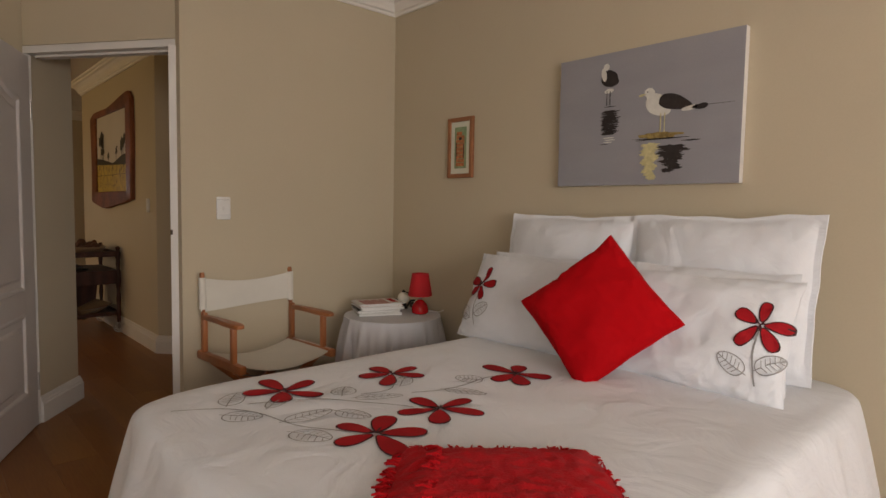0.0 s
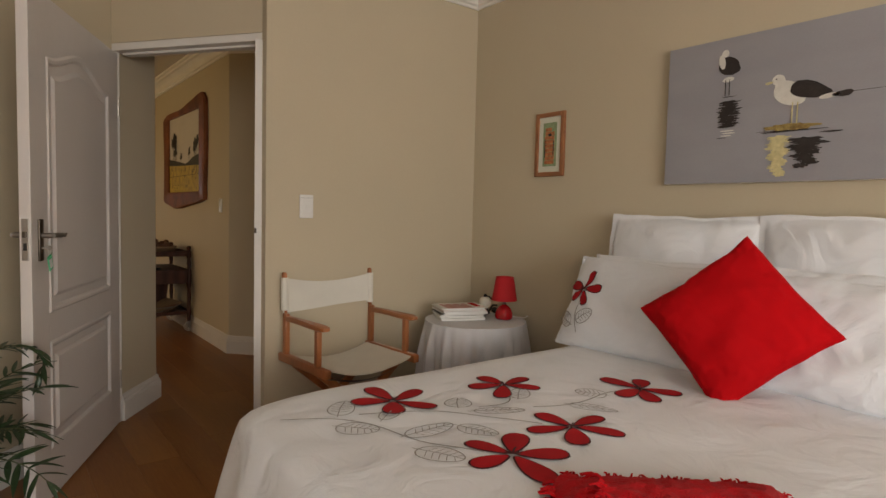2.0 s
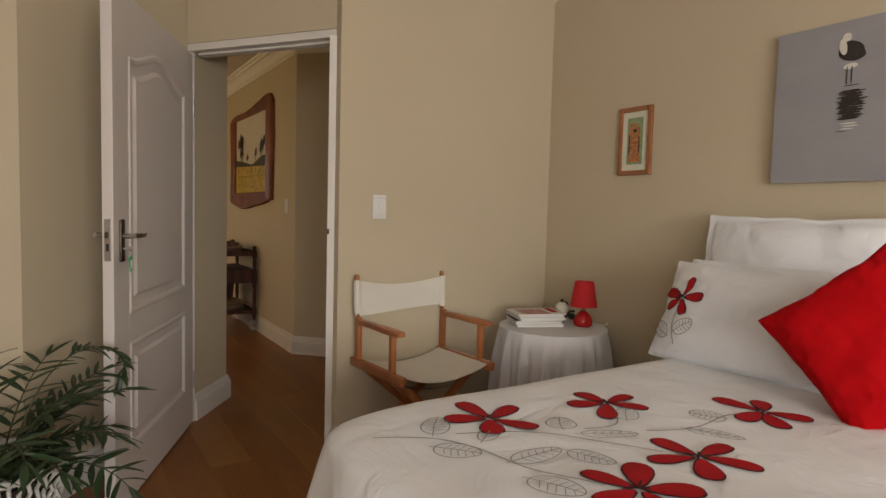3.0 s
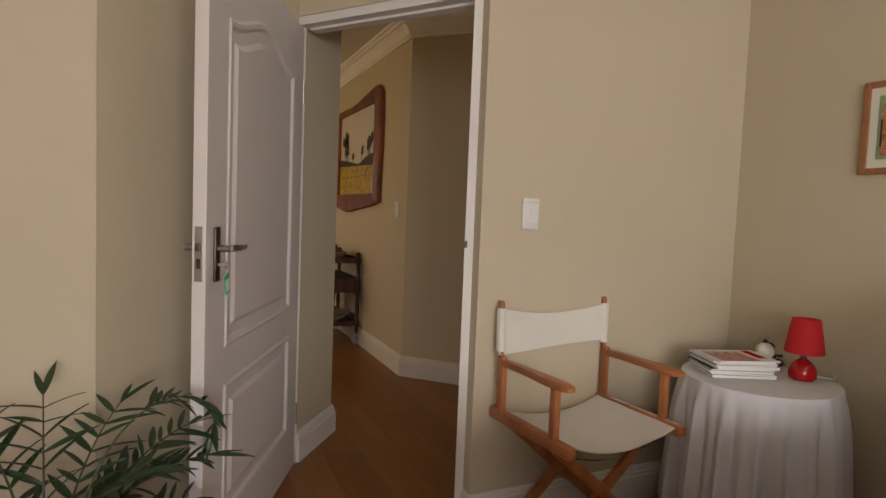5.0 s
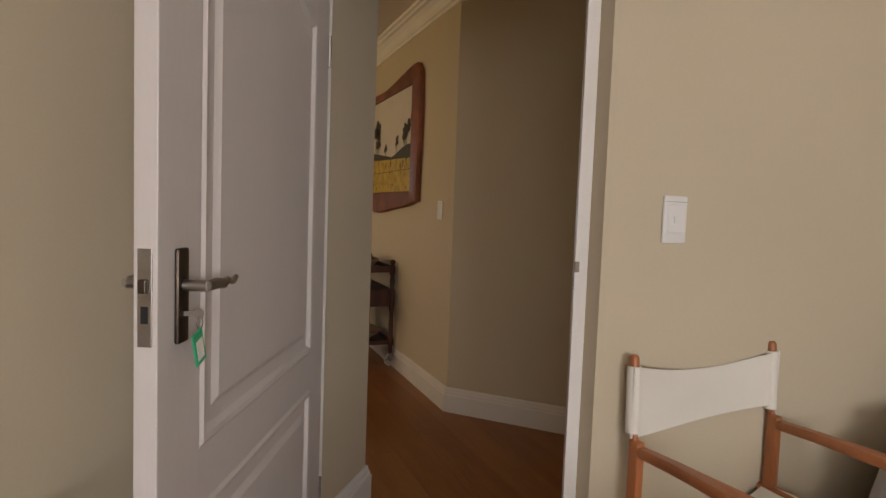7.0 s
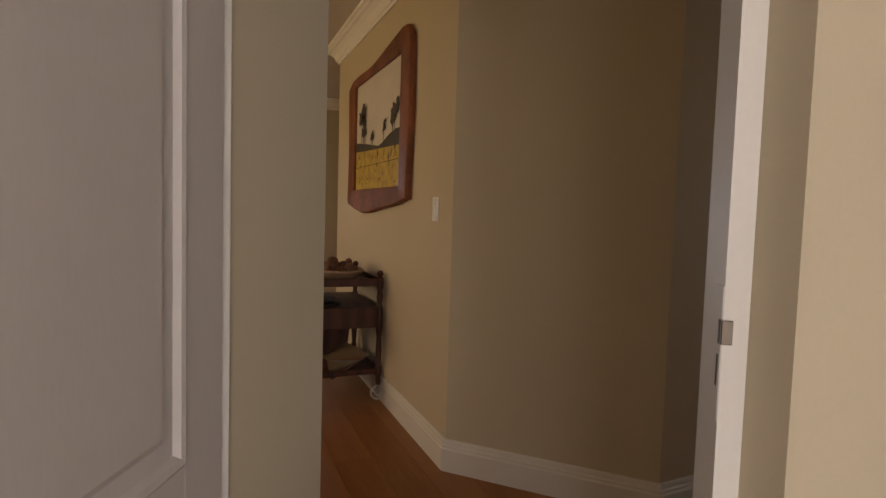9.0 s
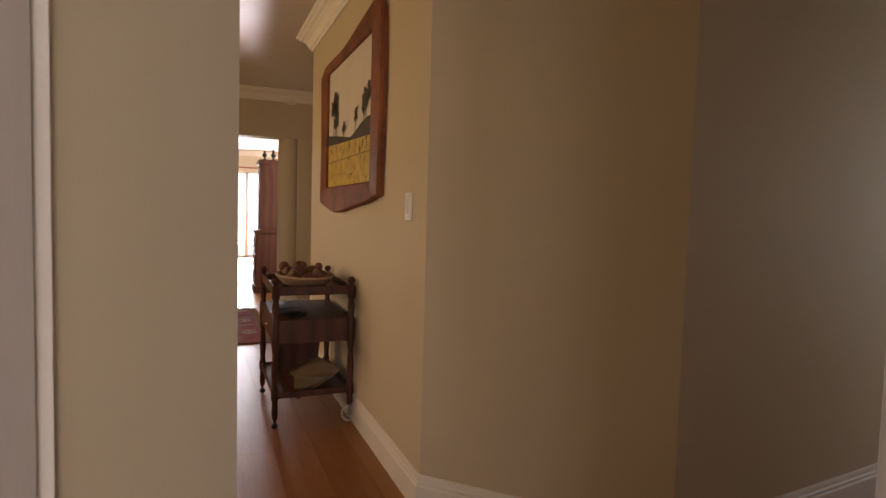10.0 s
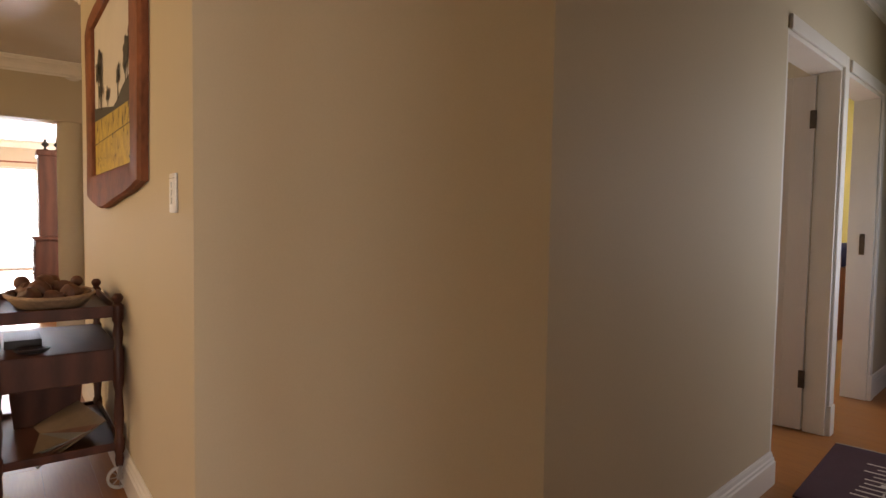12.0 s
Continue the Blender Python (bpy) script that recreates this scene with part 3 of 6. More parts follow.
LEAF_W, LEAF_H, LEAF_T = 1.05, 2.035, 0.040


def panel_profile(x0, z0, x1, z1, arch):
    """Outline of a raised panel; arch: rise of its top."""
    pts = [(x0, z0), (x1, z0), (x1, z1)]
    if arch:
        for k in range(1, 16):
            a = k / 16
            w = math.sin(math.pi * a)
            pts.append((x1 + (x0 - x1) * a, z1 + arch * w * w * (1.0 if w > 0.2 else w / 0.2)))
    pts.append((x0, z1))
    return pts


def leaf_face(leaf, y, sgn):
    """Sunk groove, moulding and raised field of each panel on one face."""
    for x0, z0, x1, z1, arch in ((0.148, 0.775, LEAF_W - 0.148, 1.80, 0.085), (0.148, 0.21, LEAF_W - 0.148, 0.66, 0.0)):
        cx, cz = (x0 + x1) / 2, (z0 + z1) / 2
        out = panel_profile(x0, z0, x1, z1, arch)
        n = len(out)
        rings = []
        for inset, d in ((0.0, 0.0), (0.008, 0.006), (0.020, 0.004), (0.030, -0.006), (0.062, -0.006), (0.078, 0.003)):
            fx, fz = 1 - inset / (x1 - cx), 1 - inset / (z1 - cz)
            rings.append([(cx + (x - cx) * fx, y + sgn * d, cz + (z - cz) * fz) for x, z in out])
        sh = Shape()
        vs = [p for r in rings for p in r]
        fs = [(k * n + i, k * n + (i + 1) % n, (k + 1) * n + (i + 1) % n, (k + 1) * n + i) for k in range(len(rings) - 1) for i in range(n)]
        fs.append(tuple((len(rings) - 1) * n + i for i in range(n)))
        sh.add(vs, fs)
        part("panel", sh, DOOR_WHITE, leaf)


def leaf_body(arch_panels=True):
    """Stiles and rails round two panel openings, with a thin core."""
    s = Shape()
    t = LEAF_T
    s.box(0, 0, 0.008, 0.148, t, LEAF_H, 0.002).box(LEAF_W - 0.148, 0, 0.008, LEAF_W, t, LEAF_H, 0.002)
    s.box(0.147, 0.0002, 0.008, LEAF_W - 0.147, t - 0.0002, 0.21)
    s.box(0.147, 0.0002, 0.66, LEAF_W - 0.147, t - 0.0002, 0.775)
    top = panel_profile(0.148, 1.80, LEAF_W - 0.148, 1.80, 0.085)[2:]
    for (xa, za), (xb, zb) in zip(top, top[1:]):
        vs = [(xa, 0.0002, za), (xb, 0.0002, zb), (xb, 0.0002, LEAF_H), (xa, 0.0002, LEAF_H)]
        s.add(vs + [(x, t - 0.0002, z) for x, _, z in vs], [(0, 1, 2, 3), (7, 6, 5, 4), (0, 4, 5, 1), (3, 2, 6, 7)])
    s.box(0.147, 0.0085, 0.2, LEAF_W - 0.147, t - 0.0085, 1.90)
    return s


def lever(leaf, x, y, sgn):
    """Back plate, rose and curved lever handle on one face."""
    pl = part("handle_plate", Shape().box(x - 0.019, min(y, y + sgn * 0.009), 0.995, x + 0.019, max(y, y + sgn * 0.009), 1.159, 0.004), BRONZE, leaf, "aged metal back plate", True)
    s = Shape().tube([(x, y + sgn * 0.008, 1.095), (x, y + sgn * 0.05, 1.095)], 0.010, 12)
    s.tube([(x + 0.004, y + sgn * 0.05, 1.096), (x - 0.030, y + sgn * 0.054, 1.097), (x - 0.052, y + sgn * 0.055, 1.094), (x - 0.070, y + sgn * 0.054, 1.0985),
            (x - 0.092, y + sgn * 0.052, 1.0925), (x - 0.108, y + sgn * 0.050, 1.0915), (x - 0.124, y + sgn * 0.049, 1.0985)], [0.0095, 0.010, 0.0095, 0.0065, 0.0055, 0.006, 0.0045], 12)
    part("lever", s, STEEL, pl, "worn steel lever", True)


ang = math.atan2(3.715 - 4.657, 0.785 - 1.225)
lm = pose(1.225, 4.657, 0, 0, 0, math.degrees(ang)) @ pose(0, -LEAF_T, 0)
# leaf axes: x from hinge to free edge; its y is turned to the side away from the room's middle
leaf = thing("door_leaf", lm, "white panelled bedroom door standing open with lever handle", "door")
part("core", leaf_body(), DOOR_WHITE, leaf)
leaf_face(leaf, LEAF_T, 1)
leaf_face(leaf, 0.0, -1)
lever(leaf, LEAF_W - 0.070, LEAF_T, 1)
lever(leaf, LEAF_W - 0.070, 0.0, -1)
lk = part("lock_forend", Shape().box(LEAF_W - 0.002, 0.008, 1.002, LEAF_W + 0.0025, 0.032, 1.161, 0.001), STEEL, leaf, "steel lock face")
part("latch", Shape().box(LEAF_W + 0.001, 0.013, 1.090, LEAF_W + 0.012, 0.027, 1.112, 0.002), BRONZE, lk)
part("bolt_slot", Shape().box(LEAF_W + 0.0018, 0.014, 1.040, LEAF_W + 0.0032, 0.026, 1.068), BLACK, lk)
for zc in (0.25, 1.75):
    part("hinge", Shape().lathe([(0.006, zc - 0.05), (0.006, zc + 0.05)], 10, Matrix.Translation((-0.004, LEAF_T + 0.002, 0))), STEEL, leaf)

# ---- bedroom: bed ----
BX0, BX1, BY0, BY1, BZ = 1.12, 3.04, 1.165, 2.60, 0.69


def bed_z(x, y):
    return BZ + 0.008 * noise.noise((x * 2.1, y * 2.1, 0.3)) + 0.0035 * noise.noise((x * 7, y * 7, 1.3)) + 0.004 * noise.noise((x * 3 + y * 5, y * 1.5 - x * 6, 2.2))


bed = thing("bed", ((BX0 + BX1) / 2, (BY0 + BY1) / 2, 0), "double bed base and mattress under a white spread", "bed")
part("divan_base", Shape().box(-0.90, -0.65, 0.06, 0.93, 0.65, 0.36, 0.02), COTTON, bed)
part("mattress", Shape().box(-0.90, -0.66, 0.36, 0.93, 0.66, 0.655, 0.05, seg=3), COTTON, bed)
for sx in (-0.8, 0.8):
    for sy in (-0.6, 0.6):
        part("leg", Shape().lathe([(0.025, 0), (0.03, 0.06)], 14, Matrix.Translation((sx, sy, 0))), DARK_WOOD, bed)


def rounded_ring(inset, z, n, fold=0.0):
    """One loop round the bed, the fold rippling outward; inset from the mattress edge."""
    out = []
    hx, hy, r = (BX1 - BX0) / 2 - inset, (BY1 - BY0) / 2 - inset, max(0.01, 0.10 - inset * 0.6)
    cx, cy = (BX0 + BX1) / 2, (BY0 + BY1) / 2
    per = 2 * (hx + hy)
    for k in range(n):
        a = 2 * math.pi * k / n
        ca, sa = math.cos(a), math.sin(a)
        e = 10
        d = (abs(ca / hx) ** e + abs(sa / hy) ** e) ** (-1 / e)
        w = fold * (0.55 * math.sin(a * 23 + 1.7 * math.sin(a * 5)) + 0.45 * math.sin(a * 37 + 2) + noise.noise((ca * 3, sa * 3, z)))
        out.append((cx + ca * (d + w), cy + sa * (d + w), z))
    return out


def spread_shape():
    n = 260
    rings = [rounded_ring(0.86 * (1 - k / 26) * 0.9 + 0.05, 0, n) for k in range(26)]
    rings = [[(x, y, bed_z(x, y)) for x, y, _ in r] for r in rings]
    for inset, z, fold in ((0.035, 0.688, 0.0), (0.018, 0.680, 0.001), (0.006, 0.666, 0.002), (0.0, 0.645, 0.004), (-0.010, 0.60, 0.007), (-0.030, 0.50, 0.012),
                           (-0.052, 0.38, 0.017), (-0.070, 0.25, 0.021), (-0.082, 0.12, 0.024), (-0.087, 0.055, 0.025)):
        rings.append([(min(x, EAST - 0.03), y, z + (0.004 * noise.noise((x * 3, y * 3, 0)) if z > 0.6 else 0)) for x, y, _ in rounded_ring(inset, z, n, fold)])
    s = Shape()
    vs = [p for r in rings for p in r]
    fs = [(k * n + i, k * n + (i + 1) % n, (k + 1) * n + (i + 1) % n, (k + 1) * n + i) for k in range(len(rings) - 1) for i in range(n)]
    fs.append(tuple(range(n)))
    return s.add(vs, fs)


spread = thing("bedspread", (0, 0, 0), "white cotton bedspread with red flowers and grey stitched leaves", "bedspread")
part("cover", spread_shape(), COTTON, spread, "white cotton", True)


def flat(fn, pts2, lift):
    """A flat patch: outline in the plane, laid on a surface by fn(u, v, lift)."""
    c = (sum(p[0] for p in pts2) / len(pts2), sum(p[1] for p in pts2) / len(pts2))
    n = len(pts2)
    vs = [fn(*c, lift)] + [fn((c[0] + p[0]) / 2, (c[1] + p[1]) / 2, lift) for p in pts2] + [fn(*p, lift) for p in pts2]
    fs = []
    for i in range(n):
        j = (i + 1) % n
        fs += [(0, 1 + i, 1 + j), (1 + i, 1 + n + i, 1 + n + j, 1 + j)]
    return vs, fs


def ribbon(fn, pts2, w, lift):
    vs, fs = [], []
    for i, p in enumerate(pts2):
        a, b = pts2[max(0, i - 1)], pts2[min(len(pts2) - 1, i + 1)]
        d = Vector((b[0] - a[0], b[1] - a[1]))
        d = d.normalized() if d.length else Vector((1, 0))
        vs += [fn(p[0] - d.y * w / 2, p[1] + d.x * w / 2, lift), fn(p[0] + d.y * w / 2, p[1] - d.x * w / 2, lift)]
        if i:
            fs.append((2 * i - 2, 2 * i - 1, 2 * i + 1, 2 * i))
    return vs, fs


def petal_outline(cx, cy, a, length, width, grow=0.0):
    pts = []
    for k in range(18):
        t = 2 * math.pi * k / 18
        u = 0.5 - 0.5 * math.cos(t)
        w = math.sin(t) * (width / 2) * (0.35 + 0.85 * u ** 0.8)
        x, y = 0.012 + u * length + (grow if u > 0.5 else -grow) * abs(math.cos(t)), w + (grow if w > 0 else -grow)
        pts.append((cx + x * math.cos(a) - y * math.sin(a), cy + x * math.sin(a) + y * math.cos(a)))
    return pts


def applique_flower(parent, fn, cx, cy, turn, size, seed):
    rnd = random.Random(seed)
    red, dark = Shape(), Shape()
    for k in range(5):
        a = turn + 2 * math.pi * k / 5 + rnd.uniform(-0.22, 0.22)
        ln, wd = size * rnd.uniform(0.40, 0.54), size * rnd.uniform(0.21, 0.28)
        dark.add(*flat(fn, petal_outline(cx, cy, a, ln, wd, 0.0036), 0.0008 + 0.0002 * k))
        red.add(*flat(fn, petal_outline(cx, cy, a, ln, wd), 0.0019 + 0.0002 * k))
    for k in range(9):
        a = rnd.uniform(0, 6.28)
        r = size * rnd.uniform(0.07, 0.16)
        dark.add(*ribbon(fn, [(cx, cy), (cx + r * math.cos(a), cy + r * math.sin(a))], 0.004, 0.0034))
    fl = part("flower", red, RED_PETAL, parent, "red fabric flower")
    part("outline", dark, STITCH_DARK, fl, "dark stitched outline")


def stitched_leaf(parent, fn, cx, cy, a, length, width, seed):
    rnd = random.Random(seed)
    s = Shape()
    ca, sa = math.cos(a), math.sin(a)
    loc = lambda u, w: (cx + u * ca - w * sa, cy + u * sa + w * ca)
    edge = []
    for k in range(25):
        t = 2 * math.pi * k / 24
        u = -0.5 * length * math.cos(t)
        edge.append(loc(u, math.sin(t) * width / 2 * (1 - 0.35 * u / length)))
    s.add(*ribbon(fn, edge, 0.0034, 0.002))
    s.add(*ribbon(fn, [loc(-0.62 * length, 0), loc(0, 0.004), loc(0.5 * length, 0)], 0.003, 0.0025))
    for k in range(5):
        u = (-0.3 + 0.15 * k) * length
        w = width * 0.42 * math.sqrt(max(0.05, 1 - (2 * (u + 0.1 * length) / length) ** 2))
        for sg in (-1, 1):
            s.add(*ribbon(fn, [loc(u, 0), loc(u + 0.10 * length, sg * w * 0.92)], 0.0022, 0.0022))
    part("stitched_leaf", s, STITCH_GREY, parent, "grey stitched leaf")


def stem(parent, fn, pts2):
    fine = []
    for a, b in zip(pts2, pts2[1:]):
        for k in range(6):
            fine.append((a[0] + (b[0] - a[0]) * k / 6, a[1] + (b[1] - a[1]) * k / 6))
    fine.append(pts2[-1])
    for _ in range(8):
        fine = [fine[0]] + [((p[0] + 2 * q[0] + r[0]) / 4, (p[1] + 2 * q[1] + r[1]) / 4) for p, q, r in zip(fine, fine[1:], fine[2:])] + [fine[-1]]
    part("stitched_stem", Shape().add(*ribbon(fn, fine, 0.0045, 0.0012)), STITCH_GREY, parent, "grey stitched stem")


SHIFT = 0.026
on_bed = lambda x, y, h: (x, y, bed_z(x, y) + h + 0.002)
for k, (x, y, t, sz) in enumerate(((1.537, 2.36, 0.4, 0.235), (1.90, 2.295, 0.1, 0.215), (2.235, 2.035, 0.5, 0.25), (1.79, 1.935, 0.25, 0.225), (1.548, 1.90, 0.75, 0.25))):
    applique_flower(spread, on_bed, x, y, t, sz, 40 + k)
for k, (x, y, a, ln, w) in enumerate(((1.361, 2.386, 0.9, 0.105, 0.07), (1.327, 2.24, -0.9, 0.11, 0.075), (1.46, 2.289, 0.6, 0.13, 0.05), (1.466, 2.132, 0.0, 0.14, 0.06),
                                     (1.394, 1.997, -1.2, 0.12, 0.075), (1.652, 2.25, 0.9, 0.09, 0.075), (1.561, 2.062, -1.2, 0.11, 0.06), (1.70, 2.132, -0.5, 0.14, 0.05),
                                     (1.854, 2.209, 0.7, 0.10, 0.06), (2.039, 2.095, 2.2, 0.09, 0.075), (1.934, 2.004, -1.0, 0.13, 0.055))):
    stitched_leaf(spread, on_bed, x + SHIFT, y - 0.003, a, ln, w, k)
stem(spread, on_bed, [(1.22, 2.391), (1.344, 2.332), (1.393, 2.26), (1.423, 2.096), (1.505, 1.945)])
stem(spread, on_bed, [(1.403, 2.318), (1.577, 2.242), (1.657, 2.127), (1.746, 1.995)])
stem(spread, on_bed, [(1.70, 2.186), (1.804, 2.155), (1.875, 2.256)])
stem(spread, on_bed, [(1.826, 2.10), (1.938, 2.041), (2.103, 2.077), (2.19, 2.05)])


# ---- bedroom: pillows ----
def pillow_point(u, v, w, h, t, side, seed, pinch=0.06, flange=0.0):
    """u, v in -1..1 over a pillow's front (side 1) or back (side -1)."""
    uu, vv = u, v
    if flange:
        uu, vv = max(-1, min(1, u / (1 - flange))), max(-1, min(1, v / (1 - flange)))
    th = t * (max(0.0, 1 - abs(uu) ** 2.6) ** 0.55) * (max(0.0, 1 - abs(vv) ** 2.6) ** 0.55)
    x = u * w / 2 * (1 - pinch * (1 - v * v) * abs(u) ** 6 + 0.022 * abs(u) ** 4 * noise.noise((v * 2.7, u + seed, 4)))
    y = v * h / 2 * (1 - pinch * (1 - u * u) * abs(v) ** 6 + 0.045 * abs(v) ** 4 * noise.noise((u * 2.3, v + seed, 8)))
    wr = 0.012 * noise.noise((u * 2.1 + seed, v * 2.3, seed)) + 0.0045 * noise.noise((u * 5 + 2 * v + seed, v * 4, seed * 2)) + 0.0018 * noise.noise((u * 13 + seed, v * 7 + u * 3, seed * 2))
    edge = max(abs(u), abs(v))
    wr += 0.009 * edge ** 3 * noise.noise((u * 11 + seed, v * 11, seed * 3))
    wr += 0.004 * math.sin(9 * (u + v) + seed) * max(0, abs(u) * abs(v) - 0.25)
    return (x, y, side * (th / 2 + 0.0025 + (wr if th > 0.01 else 0.3 * wr)) + (0.006 * noise.noise((u * 2, v * 2, seed + 5)) if flange else 0))


def pillow(name, m, w, h, t, mat, label, seed, pinch=0.06, flange=0.0, category="pillow"):
    ob = thing(name, m, label, category, "pillows on the bed" if category == "pillow" else "")
    s = Shape()
    for sg in (1, -1):
        s.grid(lambda a, b: pillow_point(2 * a - 1, 2 * b - 1, w, h, t, sg, seed, pinch, flange), 64, 52)
    part("cover", s, mat, ob, smooth=True)
    n = 120
    loop = []
    for k in range(n + 1):
        q = (k % n) / n * 4
        e, r = int(q), 2 * (q - int(q)) - 1
        u, v = ((r, -1), (1, r), (-r, 1), (-1, -r))[e]
        p = pillow_point(u, v, w, h, t, 1, seed, pinch, flange)
        loop.append((p[0], p[1], p[2] - 0.0025))
    part("seam", Shape().tube(loop, 0.0032, 6), mat, ob, smooth=True)
    return ob


def lean(x, y, z, h, tilt, spin=0.0, turn=0.0):
    """A pose for a pillow that stands on its lower edge at (x, y, z) and leans back to the wall; its face looks to the room."""
    base = Matrix.Translation((x, y, z)) @ Matrix.Rotation(radians(-90 + turn), 4, "Z") @ Matrix.Rotation(radians(90 - tilt), 4, "X")
    return base @ Matrix.Translation((0, h / 2, 0)) @ Matrix.Rotation(radians(spin), 4, "Z")


PW = "large white cotton pillow with a flat border, leaning on the wall"
pillow("back_pillow", lean(2.85, 2.335, 0.69, 0.56, 12), 0.70, 0.56, 0.15, COTTON, PW, 1.3, 0.03, 0.07)
pillow("back_pillow", lean(2.84, 1.665, 0.69, 0.57, 12, 1), 0.70, 0.57, 0.15, COTTON, PW, 4.1, 0.03, 0.07)
PM = "plain white cotton pillow standing behind the flowered one"
pillow("plain_pillow", lean(2.69, 2.31, 0.69, 0.38, 18), 0.68, 0.38, 0.13, COTTON, PM, 7.7, 0.04)
pillow("plain_pillow", lean(2.69, 1.68, 0.69, 0.39, 18), 0.68, 0.39, 0.13, COTTON, PM, 8.8, 0.04)
PF = "white pillow with an embroidered red flower, leaning on the others"
pf = []
for y, sg in ((2.325, 1), (1.655, -1)):
    ob = pillow("flower_pillow", lean(2.57, y, 0.68, 0.40, 24), 0.69, 0.40, 0.14, COTTON, PF, 3.3 + y, 0.04)
    on_pillow = lambda u, v, hgt, sd=3.3 + y: (u, v, pillow_point(2 * u / 0.69, 2 * v / 0.40, 0.69, 0.40, 0.14, 1, sd, 0.04)[2] + hgt + 0.0015)
    # x of the pillow runs to the viewer's right, away from the table
    ex = -0.235 if sg > 0 else 0.262
    applique_flower(ob, on_pillow, ex, 0.035, 1.4, 0.15, 70 + sg)
    stitched_leaf(ob, on_pillow, ex - 0.062, -0.098, 2.62, 0.085, 0.055, 5)
    stitched_leaf(ob, on_pillow, ex + 0.042, -0.078, 0.6, 0.085, 0.055, 6)
    stem(ob, on_pillow, [(ex, 0.03), (ex - 0.012, -0.06), (ex + 0.01, -0.15)])
cush = pillow("cushion", lean(2.35, 1.835, 0.655, 0.55, 24, 43, 16), 0.402, 0.402, 0.15, RED_CLOTH, "red cotton scatter cushion standing on its corner", 9.1, 0.05, category="cushion")

# ---- bedroom: throw ----
TC, TA = (1.492, 1.392), radians(-40)


def throw_point(a, b):
    u, v = (a - 0.5) * 0.44, (b - 0.5) * 0.62
    flare = (1 - a) * (1 - b) * 0.07
    r = 0.07
    du, dv = max(0, abs(u) - 0.22 + r), max(0, abs(v) - 0.31 + r)
    k = math.hypot(du, dv)
    if k > r:
        u -= math.copysign(du * (1 - r / k), u)
        v -= math.copysign(dv * (1 - r / k), v)
    u -= flare
    x, y = TC[0] + u * math.cos(TA) - v * math.sin(TA), TC[1] + u * math.sin(TA) + v * math.cos(TA)
    e = min(1.0, 6 * min(a, 1 - a), 6 * min(b, 1 - b))
    z = bed_z(x, y) + 0.004 + 0.035 * math.sqrt(max(0, e)) + 0.006 * noise.noise((x * 40, y * 40, 0)) + 0.010 * noise.noise((x * 6, y * 6, 2))
    return (x, y, z)


tw = thing("throw_blanket", (0, 0, 0), "folded red chenille throw with a tasselled edge lying on the bed", "blanket")
part("cloth", Shape().grid(throw_point, 90, 110), CHENILLE, tw, smooth=True)
s = Shape()
rnd = random.Random(5)
TU = Vector((math.cos(TA), math.sin(TA), 0))
TV = Vector((-TU.y, TU.x, 0))
for k in range(260):
    p = Vector(throw_point(rnd.choice((0.01, 0.02, 0.20, 0.22)), rnd.random()))
    q = p - TU * rnd.uniform(0.012, 0.034) + TV * rnd.uniform(-0.010, 0.010)
    q.z = min(p.z - 0.004, bed_z(q.x, q.y) + rnd.uniform(0.006, 0.012)) if rnd.random() < 0.6 else p.z + rnd.uniform(-0.004, 0.004)
    s.tube([p, (p + q) / 2 + Vector((0, 0, 0.004)), q], [0.0030, 0.0034, 0.0022], 5)
for k in range(420):                                    # loose pile along the other edges
    e = rnd.random()
    a, b = rnd.choice(((e, 0.995), (0.995, e), (e, 0.01)))
    p = Vector(throw_point(a, b))
    q = p + Vector((rnd.uniform(-0.012, 0.012), rnd.uniform(-0.012, 0.012), rnd.uniform(-0.004, 0.008)))
    s.tube([p, (p + q) / 2 + Vector((0, 0, 0.003)), q], [0.0022, 0.0024, 0.0012], 4)
tagged(part("fringe", s, CHENILLE, tw, "red yarn fringe", True), kind="stuff")

# ---- bedroom: bedside table ----
TX, TY, TR, TZ = 2.785, 3.44, 0.28, 0.635
tb = thing("bedside_table", (TX, TY, 0), "small round wooden bedside table under a white cloth", "table")
part("tabletop", Shape().lathe([(TR - 0.012, TZ - 0.025), (TR - 0.006, TZ - 0.022), (TR - 0.006, TZ - 0.006), (TR - 0.012, TZ - 0.003)], 40), PINE, tb)
part("leg", Shape().lathe([(0.03, 0.02), (0.03, TZ - 0.025)], 16), PINE, tb)
part("foot", Shape().lathe([(0.18, 0), (0.18, 0.02), (0.05, 0.03)], 24), PINE, tb)


def cloth_point(a, b):
    th = 2 * math.pi * a
    if b < 0.45:
        r = TR * b / 0.45
        return (r * math.cos(th), r * math.sin(th), TZ + 0.0015 * noise.noise((r * 20 * math.cos(th), r * 20 * math.sin(th), 1)) + 0.001)
    d = (b - 0.45) / 0.55
    drop = 0.575 * d
    f = 0.030 * min(1, d * 3.5) * (0.6 + 0.4 * d) * (0.6 * math.sin(19 * th + 0.9 * math.sin(3 * th)) + 0.5 * math.sin(31 * th + 1.0 + math.sin(2 * th)))
    r = TR + 0.010 * min(1, d * 8) + 0.035 * d + f
    return (min(r * math.cos(th), EAST - 0.03 - TX), min(r * math.sin(th), NORTH - 0.03 - TY), TZ - drop - 0.006 * (d > 0))


tc = thing("tablecloth", (TX, TY, 0), "white cloth hanging in folds over the round table", "tablecloth")
part("cloth", Shape().grid(cloth_point, 200, 40, True), CLOTH, tc, smooth=True)

